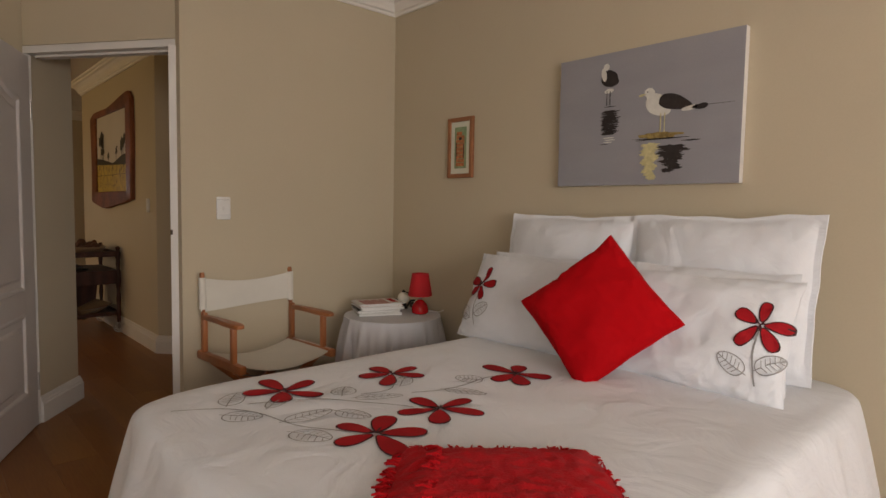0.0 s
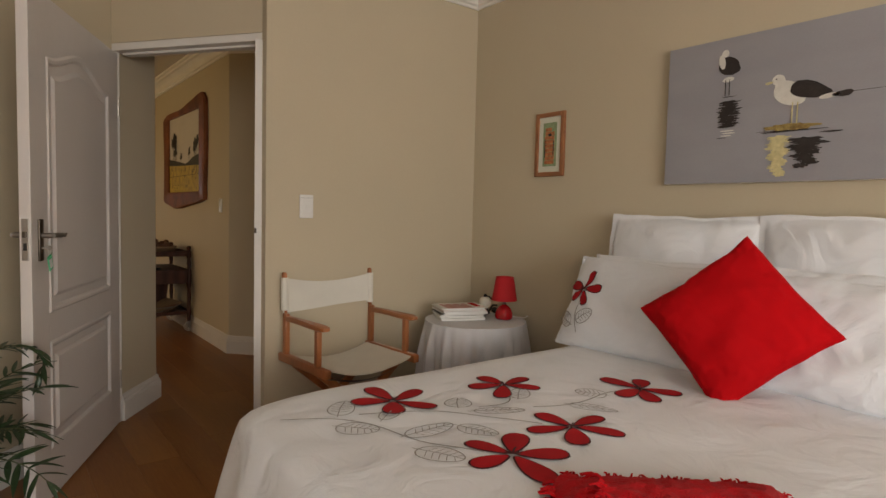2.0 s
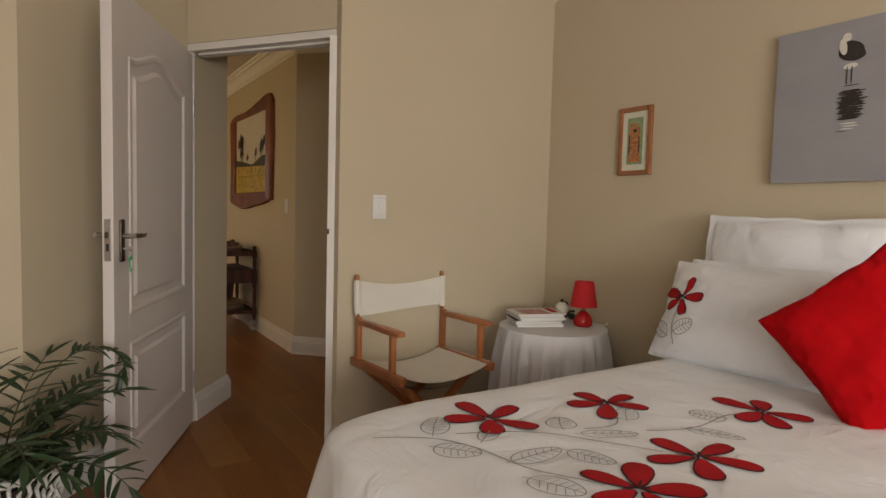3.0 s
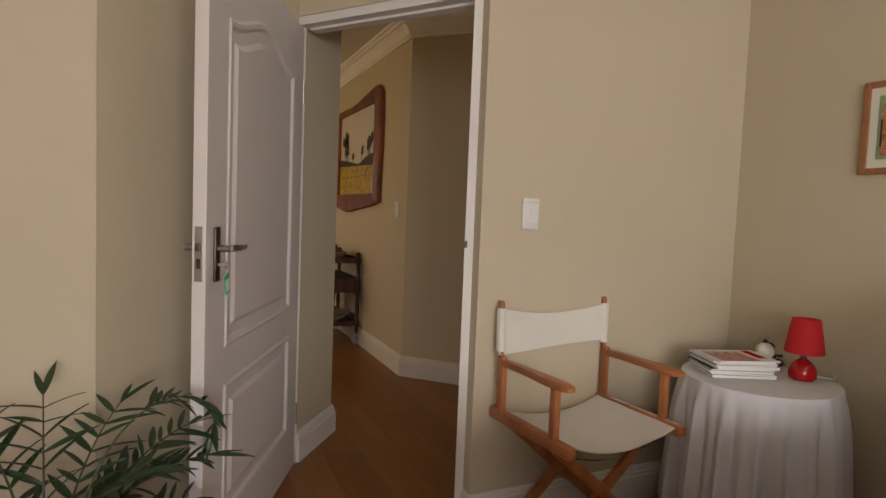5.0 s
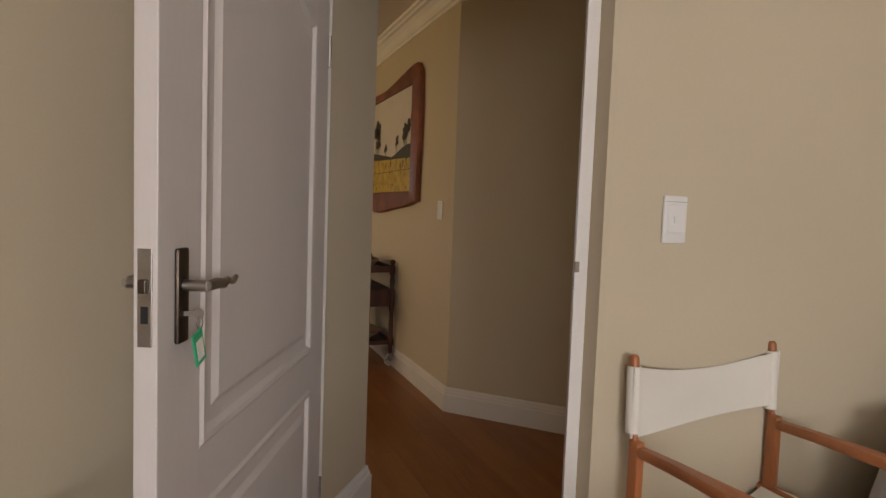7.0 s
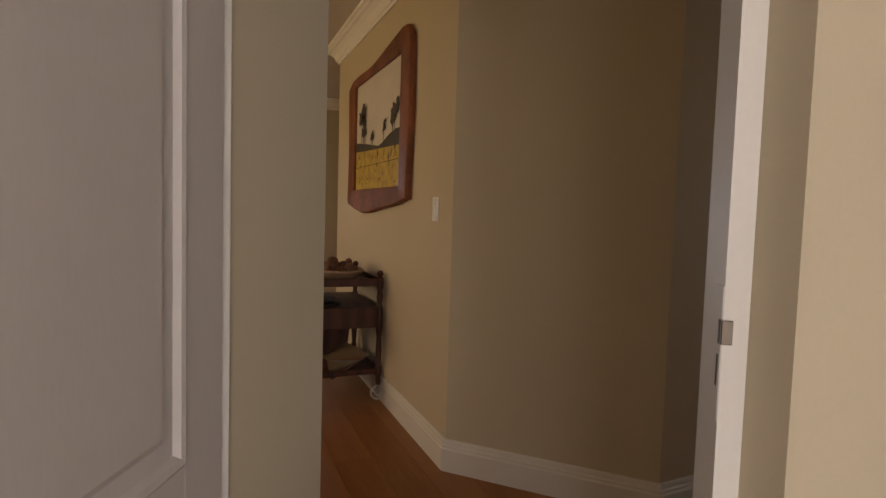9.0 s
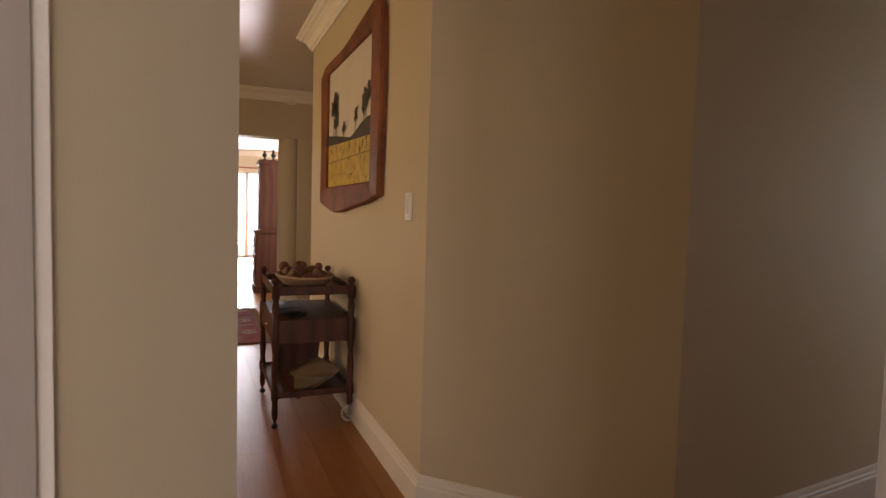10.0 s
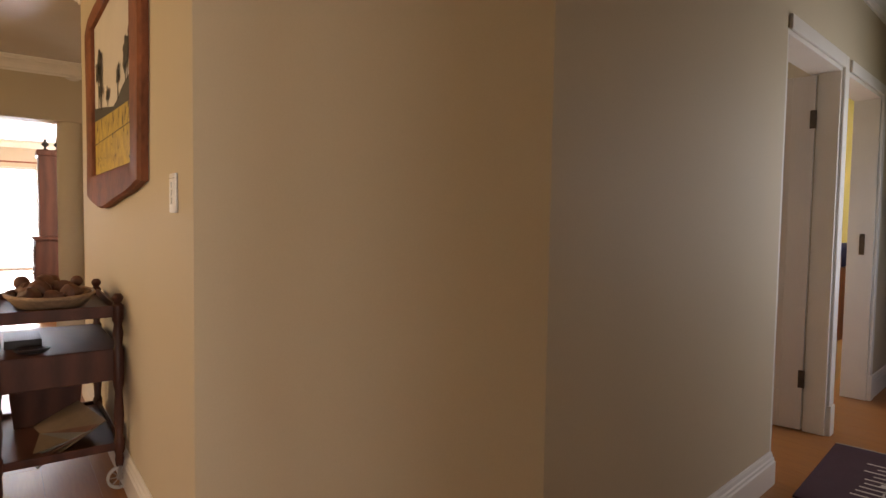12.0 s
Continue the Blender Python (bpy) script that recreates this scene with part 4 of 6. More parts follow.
lamp = thing("table_lamp", pose(2.925, 3.36, TZ + 0.003) @ Matrix.Diagonal((1.06, 1.06, 1.07, 1)), "small red table lamp with a fabric shade", "lamp")
part("base", Shape().lathe([(0.038, 0), (0.045, 0.006), (0.047, 0.02), (0.045, 0.035), (0.038, 0.052), (0.026, 0.066), (0.014, 0.074), (0.010, 0.078)], 32), RED_GLAZE, lamp, "glossy red ceramic", True)
part("neck", Shape().lathe([(0.010, 0.076), (0.012, 0.080), (0.008, 0.085), (0.008, 0.105), (0.012, 0.108)], 20), STEEL, lamp, "chrome neck", True)
part("shade", Shape().lathe([(0.066, 0.098), (0.0665, 0.102), (0.047, 0.218), (0.0475, 0.221), (0.045, 0.221), (0.0445, 0.216), (0.063, 0.104), (0.0645, 0.098)], 40, cap=False), RED_SHADE, lamp, "red fabric", True)
part("bulb", Shape().ball((0, 0, 0.130), 0.020), PLASTIC, lamp)
part("cord", Shape().tube([(0.046, -0.02, 0.012), (0.10, -0.05, 0.004), (0.15, -0.03, 0.004), (0.172, 0.02, 0.0), (0.182, 0.05, -0.06), (0.19, 0.08, -0.25)], 0.0028, 8), PLASTIC, lamp, "white flex", True)

# magazines in a small pile
rnd = random.Random(3)
mz = TZ + 0.004
for k in range(9):
    th = (0.010, 0.007, 0.008, 0.006, 0.010, 0.006, 0.007, 0.006, 0.005)[k]
    mg = thing("magazine", pose(2.735 + rnd.uniform(-0.011, 0.011), 3.515 + rnd.uniform(-0.011, 0.011), mz, 0, 0, -112 + rnd.uniform(-6, 6)) @ Matrix.Diagonal((0.90, 0.90, 1, 1)),
               "glossy magazine with a red and cream cover" if k == 8 else "glossy magazine in a pile on the bedside table", "magazine", "magazines on the table")
    part("page_block", Shape().box(-0.102, -0.137, 0.0006, 0.104, 0.137, th - 0.0006), PAPER, mg)
    cover = (PAPER, GREY_BOOK, PAPER, BLACK, PAPER, PAPER, ORANGE_PRINT, PAPER, PAPER)[k]
    part("cover", Shape().box(-0.105, -0.140, th - 0.0006, 0.105, 0.140, th).box(-0.105, -0.140, 0, 0.105, 0.140, 0.0006).box(-0.1056, -0.140, 0, -0.105, 0.140, th), cover, mg)
    if k == 8:
        part("picture", Shape().box(-0.07, -0.12, th, 0.10, 0.05, th + 0.0004), PINK_PRINT, mg, "pink and red cover picture")
        part("title", Shape().box(-0.09, 0.075, th, 0.05, 0.115, th + 0.0004), RED_CLOTH, mg, "red title bar")
        for q in range(4):
            part("line", Shape().box(-0.09, 0.055 - 0.05 * q, th + 0.0004, -0.03, 0.063 - 0.05 * q, th + 0.0008), PAPER, mg)
    mz += th + 0.0006

orn = thing("ornament", (2.945, 3.54, TZ + 0.003), "round white ornament on dark curled metal leaves", "ornament")
part("globe", Shape().ball((0, 0, 0.068), 0.036, 24, 14), GLAZE, orn, smooth=True)
s = Shape().lathe([(0.020, 0), (0.03, 0.004), (0.022, 0.012), (0.018, 0.034), (0.012, 0.036)], 20)
for k in range(3):
    a = 2.1 * k - 0.5
    s.ball((0.058 * math.cos(a), 0.058 * math.sin(a), 0.022), 0.020, 12, 8, squash=0.9)
    s.tube([(0.02 * math.cos(a), 0.02 * math.sin(a), 0.01), (0.045 * math.cos(a), 0.045 * math.sin(a), 0.05), (0.072 * math.cos(a), 0.072 * math.sin(a), 0.05)], 0.006, 8)
part("base", s, DARK_GLAZE, orn, "dark metal", True)
part("knob", Shape().ball((0, 0, 0.107), 0.011).tube([(0.0, 0, 0.104), (0.025, -0.012, 0.098), (0.034, -0.016, 0.085)], 0.005, 8), DARK_GLAZE, orn, "dark knob", True)


# ---- bedroom: director's chair ----
chair = thing("director_chair", (2.093, 3.635, 0, 0, 0, 4.0), "folding wooden director's chair with a cream canvas seat and back", "chair")
CW = 0.257           # half width to the middle of the side frames
SEAT_Z, ARM_Z, POST_Z = 0.485, 0.680, 0.905


def arm_shape(x):
    """A paddle-shaped arm: slim at the back, swelling to a rounded front."""
    half = [(0.165, 0.012), (0.12, 0.0135), (0.05, 0.016), (-0.02, 0.0185), (-0.07, 0.0235), (-0.12, 0.0265), (-0.18, 0.027), (-0.212, 0.024), (-0.226, 0.016), (-0.230, 0.006)]
    plan = [(w, y) for y, w in half] + [(-w, y) for y, w in half[::-1]]
    n = len(plan)
    vs = []
    for f, z in ((0.82, -0.012), (1.0, -0.007), (1.0, 0.007), (0.80, 0.0125)):
        vs += [(x + w * f, -0.03 + (y + 0.03) * (0.5 + 0.5 * f) if f < 1 else y, ARM_Z + z - 0.012 * max(0.0, y - 0.05) / 0.12 * 0.3) for w, y in plan]
    fs = [(k * n + i, k * n + (i + 1) % n, (k + 1) * n + (i + 1) % n, (k + 1) * n + i) for k in range(3) for i in range(n)]
    return Shape().add(vs, fs + [tuple(range(n))[::-1], tuple(range(3 * n, 4 * n))])


for sx in (-1, 1):
    x = sx * CW
    part("side_rail", Shape().box(x - 0.018, -0.245, SEAT_Z - 0.03, x + 0.018, 0.215, SEAT_Z + 0.012, 0.007), PINE, chair, smooth=True)
    part("armrest", arm_shape(x), PINE, chair, smooth=True)
    part("front_post", Shape().box(x - 0.013, -0.165, SEAT_Z, x + 0.013, -0.135, ARM_Z - 0.005, 0.005), PINE, chair, smooth=True)
    part("back_post", Shape().box(x - 0.013, 0.145, SEAT_Z, x + 0.013, 0.178, ARM_Z + 0.02, 0.006), PINE, chair, smooth=True)
    part("back_upright", Shape().tube([(x, 0.165, ARM_Z + 0.005), (x, 0.178, 0.715), (x, 0.184, 0.878), (x, 0.1855, POST_Z - 0.007), (x, 0.186, POST_Z)], [0.013, 0.0125, 0.0125, 0.0125, 0.008], 14), PINE, chair, smooth=True)
    part("foot_rail", Shape().box(x - 0.016, -0.23, 0, x + 0.016, 0.20, 0.032, 0.006), PINE, chair, smooth=True)
for y, in ((-0.135,), (0.105,)):
    for sx in (-1, 1):
        off = 0.014 * sx
        a, b = Vector((-sx * CW, y + off, 0.03)), Vector((sx * (CW - 0.012), y + off, SEAT_Z - 0.025))
        d = (b - a)
        m = Matrix.Translation((a + b) / 2) @ d.to_track_quat("Z", "Y").to_matrix().to_4x4()
        part("cross_leg", Shape().box(-0.012, -0.020, -d.length / 2, 0.012, 0.020, d.length / 2, 0.005, m), PINE, chair, smooth=True)
    part("pivot_bolt", Shape().tube([(0, y - 0.03, 0.22), (0, y + 0.03, 0.22)], 0.005, 8), STEEL, chair)
part("seat", Shape().grid(lambda a, b: ((a - 0.5) * 2 * CW, -0.225 + 0.40 * b + 0.012 * math.sin(math.pi * a) * (1 - 2 * b),
                                        SEAT_Z + 0.014 - 0.062 * math.sin(math.pi * a) ** 0.8 * (1 - 0.25 * b) + 0.003 * noise.noise((a * 5, b * 5, 3))), 30, 20)
     .grid(lambda a, b: ((a - 0.5) * 2 * CW, -0.225 + 0.40 * b + 0.012 * math.sin(math.pi * a) * (1 - 2 * b),
                         SEAT_Z + 0.011 - 0.062 * math.sin(math.pi * a) ** 0.8 * (1 - 0.25 * b) + 0.003 * noise.noise((a * 5, b * 5, 3))), 30, 20), CANVAS_CLOTH, chair, "cream canvas seat", True)


def back_canvas(a, b, d):
    x = (a - 0.5) * 2 * (CW + 0.014)
    sag = math.sin(math.pi * a)
    return (x, 0.170 + 0.030 * sag * (0.6 + 0.4 * b) - d, 0.715 + 0.165 * b - 0.034 * sag * b - 0.012 * (1 - b) * math.cos(3 * a) + 0.0)


part("backrest", Shape().grid(lambda a, b: back_canvas(a, b, 0.002), 30, 10).grid(lambda a, b: back_canvas(a, b, -0.002), 30, 10)
     .tube([(-CW, 0.178, 0.715), (-CW, 0.184, 0.878)], 0.018, 12).tube([(CW, 0.178, 0.715), (CW, 0.184, 0.878)], 0.018, 12), CANVAS_CLOTH, chair, "cream canvas back sling", True)
part("inner_sling", Shape().grid(lambda a, b: ((a - 0.5) * 2 * CW, -0.19 + 0.02 * b, SEAT_Z - 0.03 - 0.05 * math.sin(math.pi * a) - 0.012 * b), 20, 2), GREY_BOOK, chair, "grey webbing under the seat")


# ---- bedroom: switch, pictures ----
def light_switch(name, m, label, rockers=1):
    ob = thing(name, m, label, "light switch")
    part("plate", Shape().box(-0.0375, -0.009, -0.06, 0.0375, 0.0, 0.06, 0.004), PLASTIC, ob, smooth=True)
    part("insert", Shape().box(-0.028, -0.011, -0.034, 0.028, -0.008, 0.038, 0.0015), PLASTIC, ob)
    for k in range(rockers):
        z = 0.0 if rockers == 1 else 0.024 - 0.024 * k
        part("rocker", Shape().box(-0.008, -0.0145, z - 0.009, 0.008, -0.010, z + 0.009, 0.002), PLASTIC, ob)
    part("plate_line", Shape().box(-0.034, -0.0095, 0.044, 0.034, -0.0086, 0.0455), STITCH_GREY, ob)
    return ob


light_switch("light_switch", pose(1.953, NORTH, 1.237), "white plastic light switch on the beige wall")

pic = thing("small_picture", (EAST, 3.202, 1.607, 0, 0, -90), "small picture in an orange wooden frame on the wall", "picture")
fw, fh, fb = 0.204, 0.345, 0.024
s = Shape()
for x0, z0, x1, z1 in ((-fw / 2, -fh / 2, -fw / 2 + fb, fh / 2), (fw / 2 - fb, -fh / 2, fw / 2, fh / 2), (-fw / 2 + fb, fh / 2 - fb, fw / 2 - fb, fh / 2), (-fw / 2 + fb, -fh / 2, fw / 2 - fb, -fh / 2 + fb)):
    s.box(x0, -0.020, z0, x1, -0.001, z1, 0.003)
part("frame", s, FRAME_WOOD, pic)
part("mount", Shape().box(-0.08, -0.011, -0.15, 0.08, -0.002, 0.15), MOUNT, pic)
part("print", Shape().box(-0.048, -0.0122, -0.118, 0.048, -0.011, 0.118), MINT, pic, "green and orange print")
s = Shape()
rnd = random.Random(8)
for k in range(9):
    z = -0.105 + 0.022 * k
    s.box(-0.034 + 0.004 * math.sin(k), -0.0134, z, 0.032 - 0.02 * (k > 7), -0.0122, z + 0.0195)
part("orange_bands", s, ORANGE_PRINT, pic)
part("dark_dashes", Shape().box(-0.036, -0.0142, -0.07, -0.030, -0.0134, 0.03).box(0.024, -0.0142, -0.06, 0.030, -0.0134, 0.02).box(-0.01, -0.0142, 0.045, 0.012, -0.0134, 0.06), PRINT_DARK, pic)

cv = thing("canvas_print", (EAST, 2.068, 1.667, 0, 0, -90), "large grey canvas print of two birds standing in shallow water", "picture")
CWD, CHT = 0.845, 0.59
part("canvas", Shape().box(-CWD / 2, -0.036, -CHT / 2, CWD / 2, -0.001, CHT / 2, 0.003), TRIM, cv, "white canvas edges")
part("print", Shape().box(-CWD / 2 + 0.001, -0.0375, -CHT / 2 + 0.001, CWD / 2 - 0.001, -0.0362, CHT / 2 - 0.001), GREY_SKY, cv, "printed grey water")


def blot(cx, cz, rx, rz, y, tilt=0.0, n=20, rough=0.0, seed=0, taper=0.0):
    """A flat printed patch."""
    rnd = random.Random(seed)
    ca, sa = math.cos(tilt), math.sin(tilt)
    pts = []
    for k in range(n):
        t = 2 * math.pi * k / n
        r = 1 + rough * rnd.uniform(-1, 1)
        a, b = rx * r * math.cos(t), rz * r * math.sin(t) * (1 - taper * math.cos(t))
        pts.append((cx + a * ca - b * sa, y, cz + a * sa + b * ca))
    return pts, [tuple(range(n))]


PY = -0.0385


def printed(name, mat, lift, *blots):
    """One printed shape made of flat patches."""
    sh = Shape()
    for q, (cx, cz, rx, rz, tilt, rough, taper) in enumerate(blots):
        sh.add(*blot(cx + (0.046 if cx > -0.1 else 0.058), cz, rx, rz, PY - 0.0004 * lift - 0.0001 * q, tilt, 26, rough, 7 * q + lift, taper))
    return part(name, sh, mat, cv)


printed("bird_body", PRINT_WHITE, 1, (0.038, 0.036, 0.062, 0.042, -0.55, 0.0, 0.15))
printed("bird_head", PRINT_WHITE, 2, (-0.004, 0.092, 0.024, 0.021, -0.2, 0.0, 0.0))
printed("bird_neck", PRINT_WHITE, 3, (0.010, 0.066, 0.032, 0.024, -1.0, 0.0, 0.0))
printed("beak", PRINT_CREAM, 2, (-0.037, 0.086, 0.016, 0.005, 0.15, 0.0, 0.4))
printed("eye_spot", PRINT_DARK, 4, (-0.013, 0.097, 0.003, 0.003, 0.0, 0.0, 0.0))
printed("bird_wing", PRINT_DARK, 4, (0.112, 0.040, 0.076, 0.030, -0.28, 0.05, 0.35))
printed("bird_rump", PRINT_WHITE, 5, (0.172, 0.010, 0.034, 0.009, 0.12, 0.0, 0.0))
printed("bird_tail", PRINT_DARK, 5, (0.212, 0.012, 0.034, 0.010, 0.05, 0.12, -0.5))
for x in (0.096, 0.114):
    part("leg", Shape().box(x - 0.0022, PY - 0.0022, -0.080, x + 0.0022, PY - 0.0016, 0.002), PRINT_CREAM, cv)
printed("rock", PRINT_OCHRE, 6, (0.048, -0.089, 0.094, 0.012, 0.0, 0.22, 0.0))
printed("body_reflection", PRINT_CREAM, 1, *((0.006 + 0.010 * math.sin(1.9 * k), -0.128 - 0.0125 * k, 0.042 - 0.0018 * k, 0.0092, 0, 0.30, 0) for k in range(12)))
printed("wing_reflection", PRINT_DARK, 3, *((0.103 + 0.014 * math.sin(2.1 * k), -0.140 - 0.0120 * k, 0.062 - 0.0045 * k, 0.0088, 0, 0.30, 0) for k in range(9)))
printed("rock_shadow", PRINT_DARK, 2, (0.050, -0.104, 0.100, 0.0035, 0, 0.3, 0), (0.185, -0.118, 0.040, 0.003, 0, 0.2, 0))
printed("small_body", PRINT_DARK, 2, (-0.208, 0.178, 0.045, 0.036, -0.45, 0.05, 0.15))
printed("small_head", PRINT_WHITE, 3, (-0.228, 0.233, 0.015, 0.015, 0, 0.0, 0))
printed("small_breast", PRINT_WHITE, 3, (-0.240, 0.200, 0.013, 0.030, 0.2, 0.0, 0))
printed("small_belly", PRINT_WHITE, 1, (-0.212, 0.126, 0.024, 0.010, 0.1, 0.0, 0))
for x in (-0.164, -0.148):
    part("small_leg", Shape().box(x - 0.0015, PY - 0.0018, 0.062, x + 0.0015, PY - 0.0012, 0.125), PRINT_DARK, cv)
printed("small_reflection", PRINT_DARK, 2, *((-0.204 + 0.005 * math.sin(3 * k), 0.034 - 0.0098 * k, 0.046 - 0.0014 * abs(k - 4), 0.0058, 0, 0.25, 0) for k in range(11)))
printed("pale_streaks", PRINT_WHITE, 3, *((-0.206 + 0.006 * math.sin(2 * k), -0.082 - 0.010 * k, 0.030 - 0.004 * k, 0.0025, 0, 0.15, 0) for k in range(3)))
printed("ripple", PRINT_DARK, 1, (-0.205, 0.056, 0.030, 0.0016, 0, 0.1, 0))
printed("ripple", PRINT_DARK, 1, (-0.230, -0.110, 0.022, 0.0014, 0, 0.1, 0))
printed("water_line", PRINT_DARK, 1, (0.27, 0.016, 0.080, 0.0010, 0, 0.1, 0))
printed("water_line", PRINT_DARK, 1, (-0.02, -0.10, 0.06, 0.0012, 0, 0.1, 0))


# ---- bedroom: keys on the door ----
# the room face of the leaf is its local +y side
key = thing("key_ring", lm @ pose(LEAF_W - 0.070, LEAF_T + 0.009, 1.046), "door key with a green plastic tag hanging in the lock", "keys")
part("key", Shape().box(-0.0015, 0, -0.004, 0.0015, 0.018, 0.004).lathe([(0.010, -0.001), (0.010, 0.001)], 16, pose(0, 0.025, 0, 0, 90, 0)), STEEL, key, "steel key")
part("ring", Shape().tube([(0.003 + 0.011 * math.cos(0.5 * k), 0.029, -0.014 + 0.011 * math.sin(0.5 * k)) for k in range(14)], 0.0012, 6), STEEL, key)
tag = pose(0.008, 0.030, -0.055, 0, 18, 0)
part("tag", Shape().box(-0.018, -0.002, -0.031, 0.018, 0.002, 0.029, 0.0018, tag), GREEN_TAG, key, "green plastic tag")
part("paper", Shape().box(-0.011, -0.0028, -0.022, 0.011, 0.0028, 0.014, 0, tag), PAPER, key)

# ---- bedroom: palm in a basket ----
PX, PYY = 0.42, 3.53
pot = thing("plant_basket", (PX, PYY, 0), "white woven basket with a leafy palm", "plant pot")
s = Shape()
for k in range(44):
    a0 = 2 * math.pi * k / 44
    rows = []
    for j in range(15):
        z = 0.012 + 0.35 * j / 14
        r = 0.150 + 0.048 * (z / 0.36) + 0.006 * (1 if (j + k) % 2 else -1)
        rows.append((r * math.cos(a0), r * math.sin(a0), z))
    s.tube(rows, 0.0072, 5)
part("weave", s, WICKER, pot, "white woven cane", True)
part("rim", Shape().tube([(0.205 * math.cos(2 * math.pi * k / 40), 0.205 * math.sin(2 * math.pi * k / 40), 0.365) for k in range(41)], 0.013, 8), WICKER, pot, smooth=True)
part("liner", Shape().lathe([(0.135, 0.0), (0.183, 0.33), (0.17, 0.33), (0.01, 0.31)], 30), SOIL, pot)

plant = thing("palm", (PX, PYY, 0.31), "green palm with arching feathery fronds in a white basket", "plant")


def leaflet_mesh():
    s = Shape()
    n = 7
    vs = []
    for i in range(n + 1):
        t = i / n
        w = 0.105 * math.sin(math.pi * min(1, t * 0.94 + 0.06)) ** 0.75 * (1 - 0.35 * t)
        if i == n:
            w = 0.004
        dz = -0.16 * t * t
        vs += [(t, -w, dz + 0.02 * t), (t, 0, dz - 0.03 * (1 - t)), (t, w, dz + 0.02 * t)]
    fs = []
    for i in range(n):
        fs += [(3 * i, 3 * i + 1, 3 * i + 4, 3 * i + 3), (3 * i + 1, 3 * i + 2, 3 * i + 5, 3 * i + 4)]
    s.add(vs, fs)
    return mesh_data("leaflet", s, LEAF, True)


LEAFLET = leaflet_mesh()


def frond(azim, rise, length, droop, count, leaf_len, seed, start=0.3, late=None):
    rnd = random.Random(seed)
    az = radians(azim)
    pts = []
    steps = 14
    el, p = radians(rise), Vector((0.03 * math.cos(az), 0.03 * math.sin(az), 0))
    for i in range(steps + 1):
        pts.append(p.copy())
        el -= radians(droop) / steps * ((late + 1) * (i / steps) ** late if late else 0.4 + 1.2 * i / steps)
        p = p + Vector((math.cos(az) * math.cos(el), math.sin(az) * math.cos(el), math.sin(el))) * (length / steps)
    fr = part("frond", Shape().tube(pts, [0.0042 - 0.0028 * i / steps for i in range(steps + 1)], 6), LEAF_STALK, plant, smooth=True)
    for k in range(count):
        t = start + (1 - start) * (k // 2 + 0.5) / (count / 2)
        q = min(steps - 0.001, t * steps)
        i = int(q)
        pos = pts[i].lerp(pts[i + 1], q - i)
        d = (pts[i + 1] - pts[i]).normalized()
        side = d.cross(Vector((0, 0, 1))).normalized() * (1 if k % 2 else -1)
        fwd = radians(rnd.uniform(30, 48) - 14 * t)
        x = (d * math.sin(fwd) + side * math.cos(fwd) + Vector((0, 0, rnd.uniform(-0.25, 0.28)))).normalized()
        if k >= count - 2:
            x = (d + side * 0.25).normalized()
        z = side.cross(d) * (1 if k % 2 else -1)
        z = (Vector((0, 0, 1)) + Vector((rnd.uniform(-0.5, 0.5), rnd.uniform(-0.5, 0.5), 0))).normalized()
        y = z.cross(x).normalized()
        z = x.cross(y)
        ln = leaf_len * rnd.uniform(0.75, 1.15) * (1 - 0.35 * abs(t - 0.55))
        ob = new("leaflet", LEAFLET)
        ob.parent = fr
        ob.matrix_local = Matrix.Translation(pos) @ Matrix((x, y, z)).transposed().to_4x4() @ Matrix.Diagonal((ln, ln * rnd.uniform(0.8, 1.1), ln, 1))


for k, (az, rise, ln, dr, n, ll) in enumerate(((24, 62, 0.46, 50, 26, 0.13), (4, 60, 0.45, 62, 26, 0.13), (-22, 52, 0.40, 75, 22, 0.12), (-40, 34, 0.50, 80, 22, 0.13),
                                              (170, 66, 0.62, 70, 22, 0.15), (205, 62, 0.60, 75, 22, 0.15), (245, 68, 0.52, 80, 20, 0.14), (140, 76, 0.52, 50, 20, 0.14),
                                              (285, 60, 0.48, 85, 20, 0.13), (60, 72, 0.46, 50, 18, 0.13), (100, 80, 0.46, 40, 18, 0.13), (325, 72, 0.42, 60, 18, 0.13),
                                              (14, 40, 0.36, 60, 18, 0.12), (-60, 46, 0.40, 70, 18, 0.12), (-10, 70, 0.36, 45, 16, 0.12), (190, 45, 0.42, 60, 18, 0.13),
                                              (225, 38, 0.40, 55, 18, 0.13), (265, 42, 0.38, 60, 18, 0.12), (305, 38, 0.38, 60, 18, 0.12), (345, 48, 0.34, 60, 16, 0.11))):
    frond(az, rise, ln, dr, n, ll, 200 + k, 0.22)
# one tall stalk that curls over beside the open door
frond(12, 73, 0.70, 200, 36, 0.095, 300, 0.60, 2.2)

# ---- hall: painting, switch ----
PYC, PZC = 7.305, 1.735
pt = thing("painting", pose(2.2515, PYC, PZC, 0, 0, -90) @ Matrix.Diagonal((1.075, 1, 1, 1)), "landscape painting of a yellow field in a wavy reddish frame", "painting")
# local x runs along the wall to the viewer's right; y out of the wall is negative


def edge_top(x):
    return 0.488 + 0.042 * math.tanh(4.2 * (x - 0.05)) + 0.020 * math.cos(5 * x + 2.2) - (0.10 * max(0, abs(x) - 0.62) / 0.1)


def edge_bottom(x):
    q = x + 0.25
    return -0.528 + (0.06 * (q / 0.45) ** 2 if q < 0 else 0.095 * (q / 0.95) ** 1.7) + 0.005 * math.sin(9 * x)


def edge_side(z, sg):
    return sg * (0.700 + 0.014 * math.sin(5.5 * z + sg))


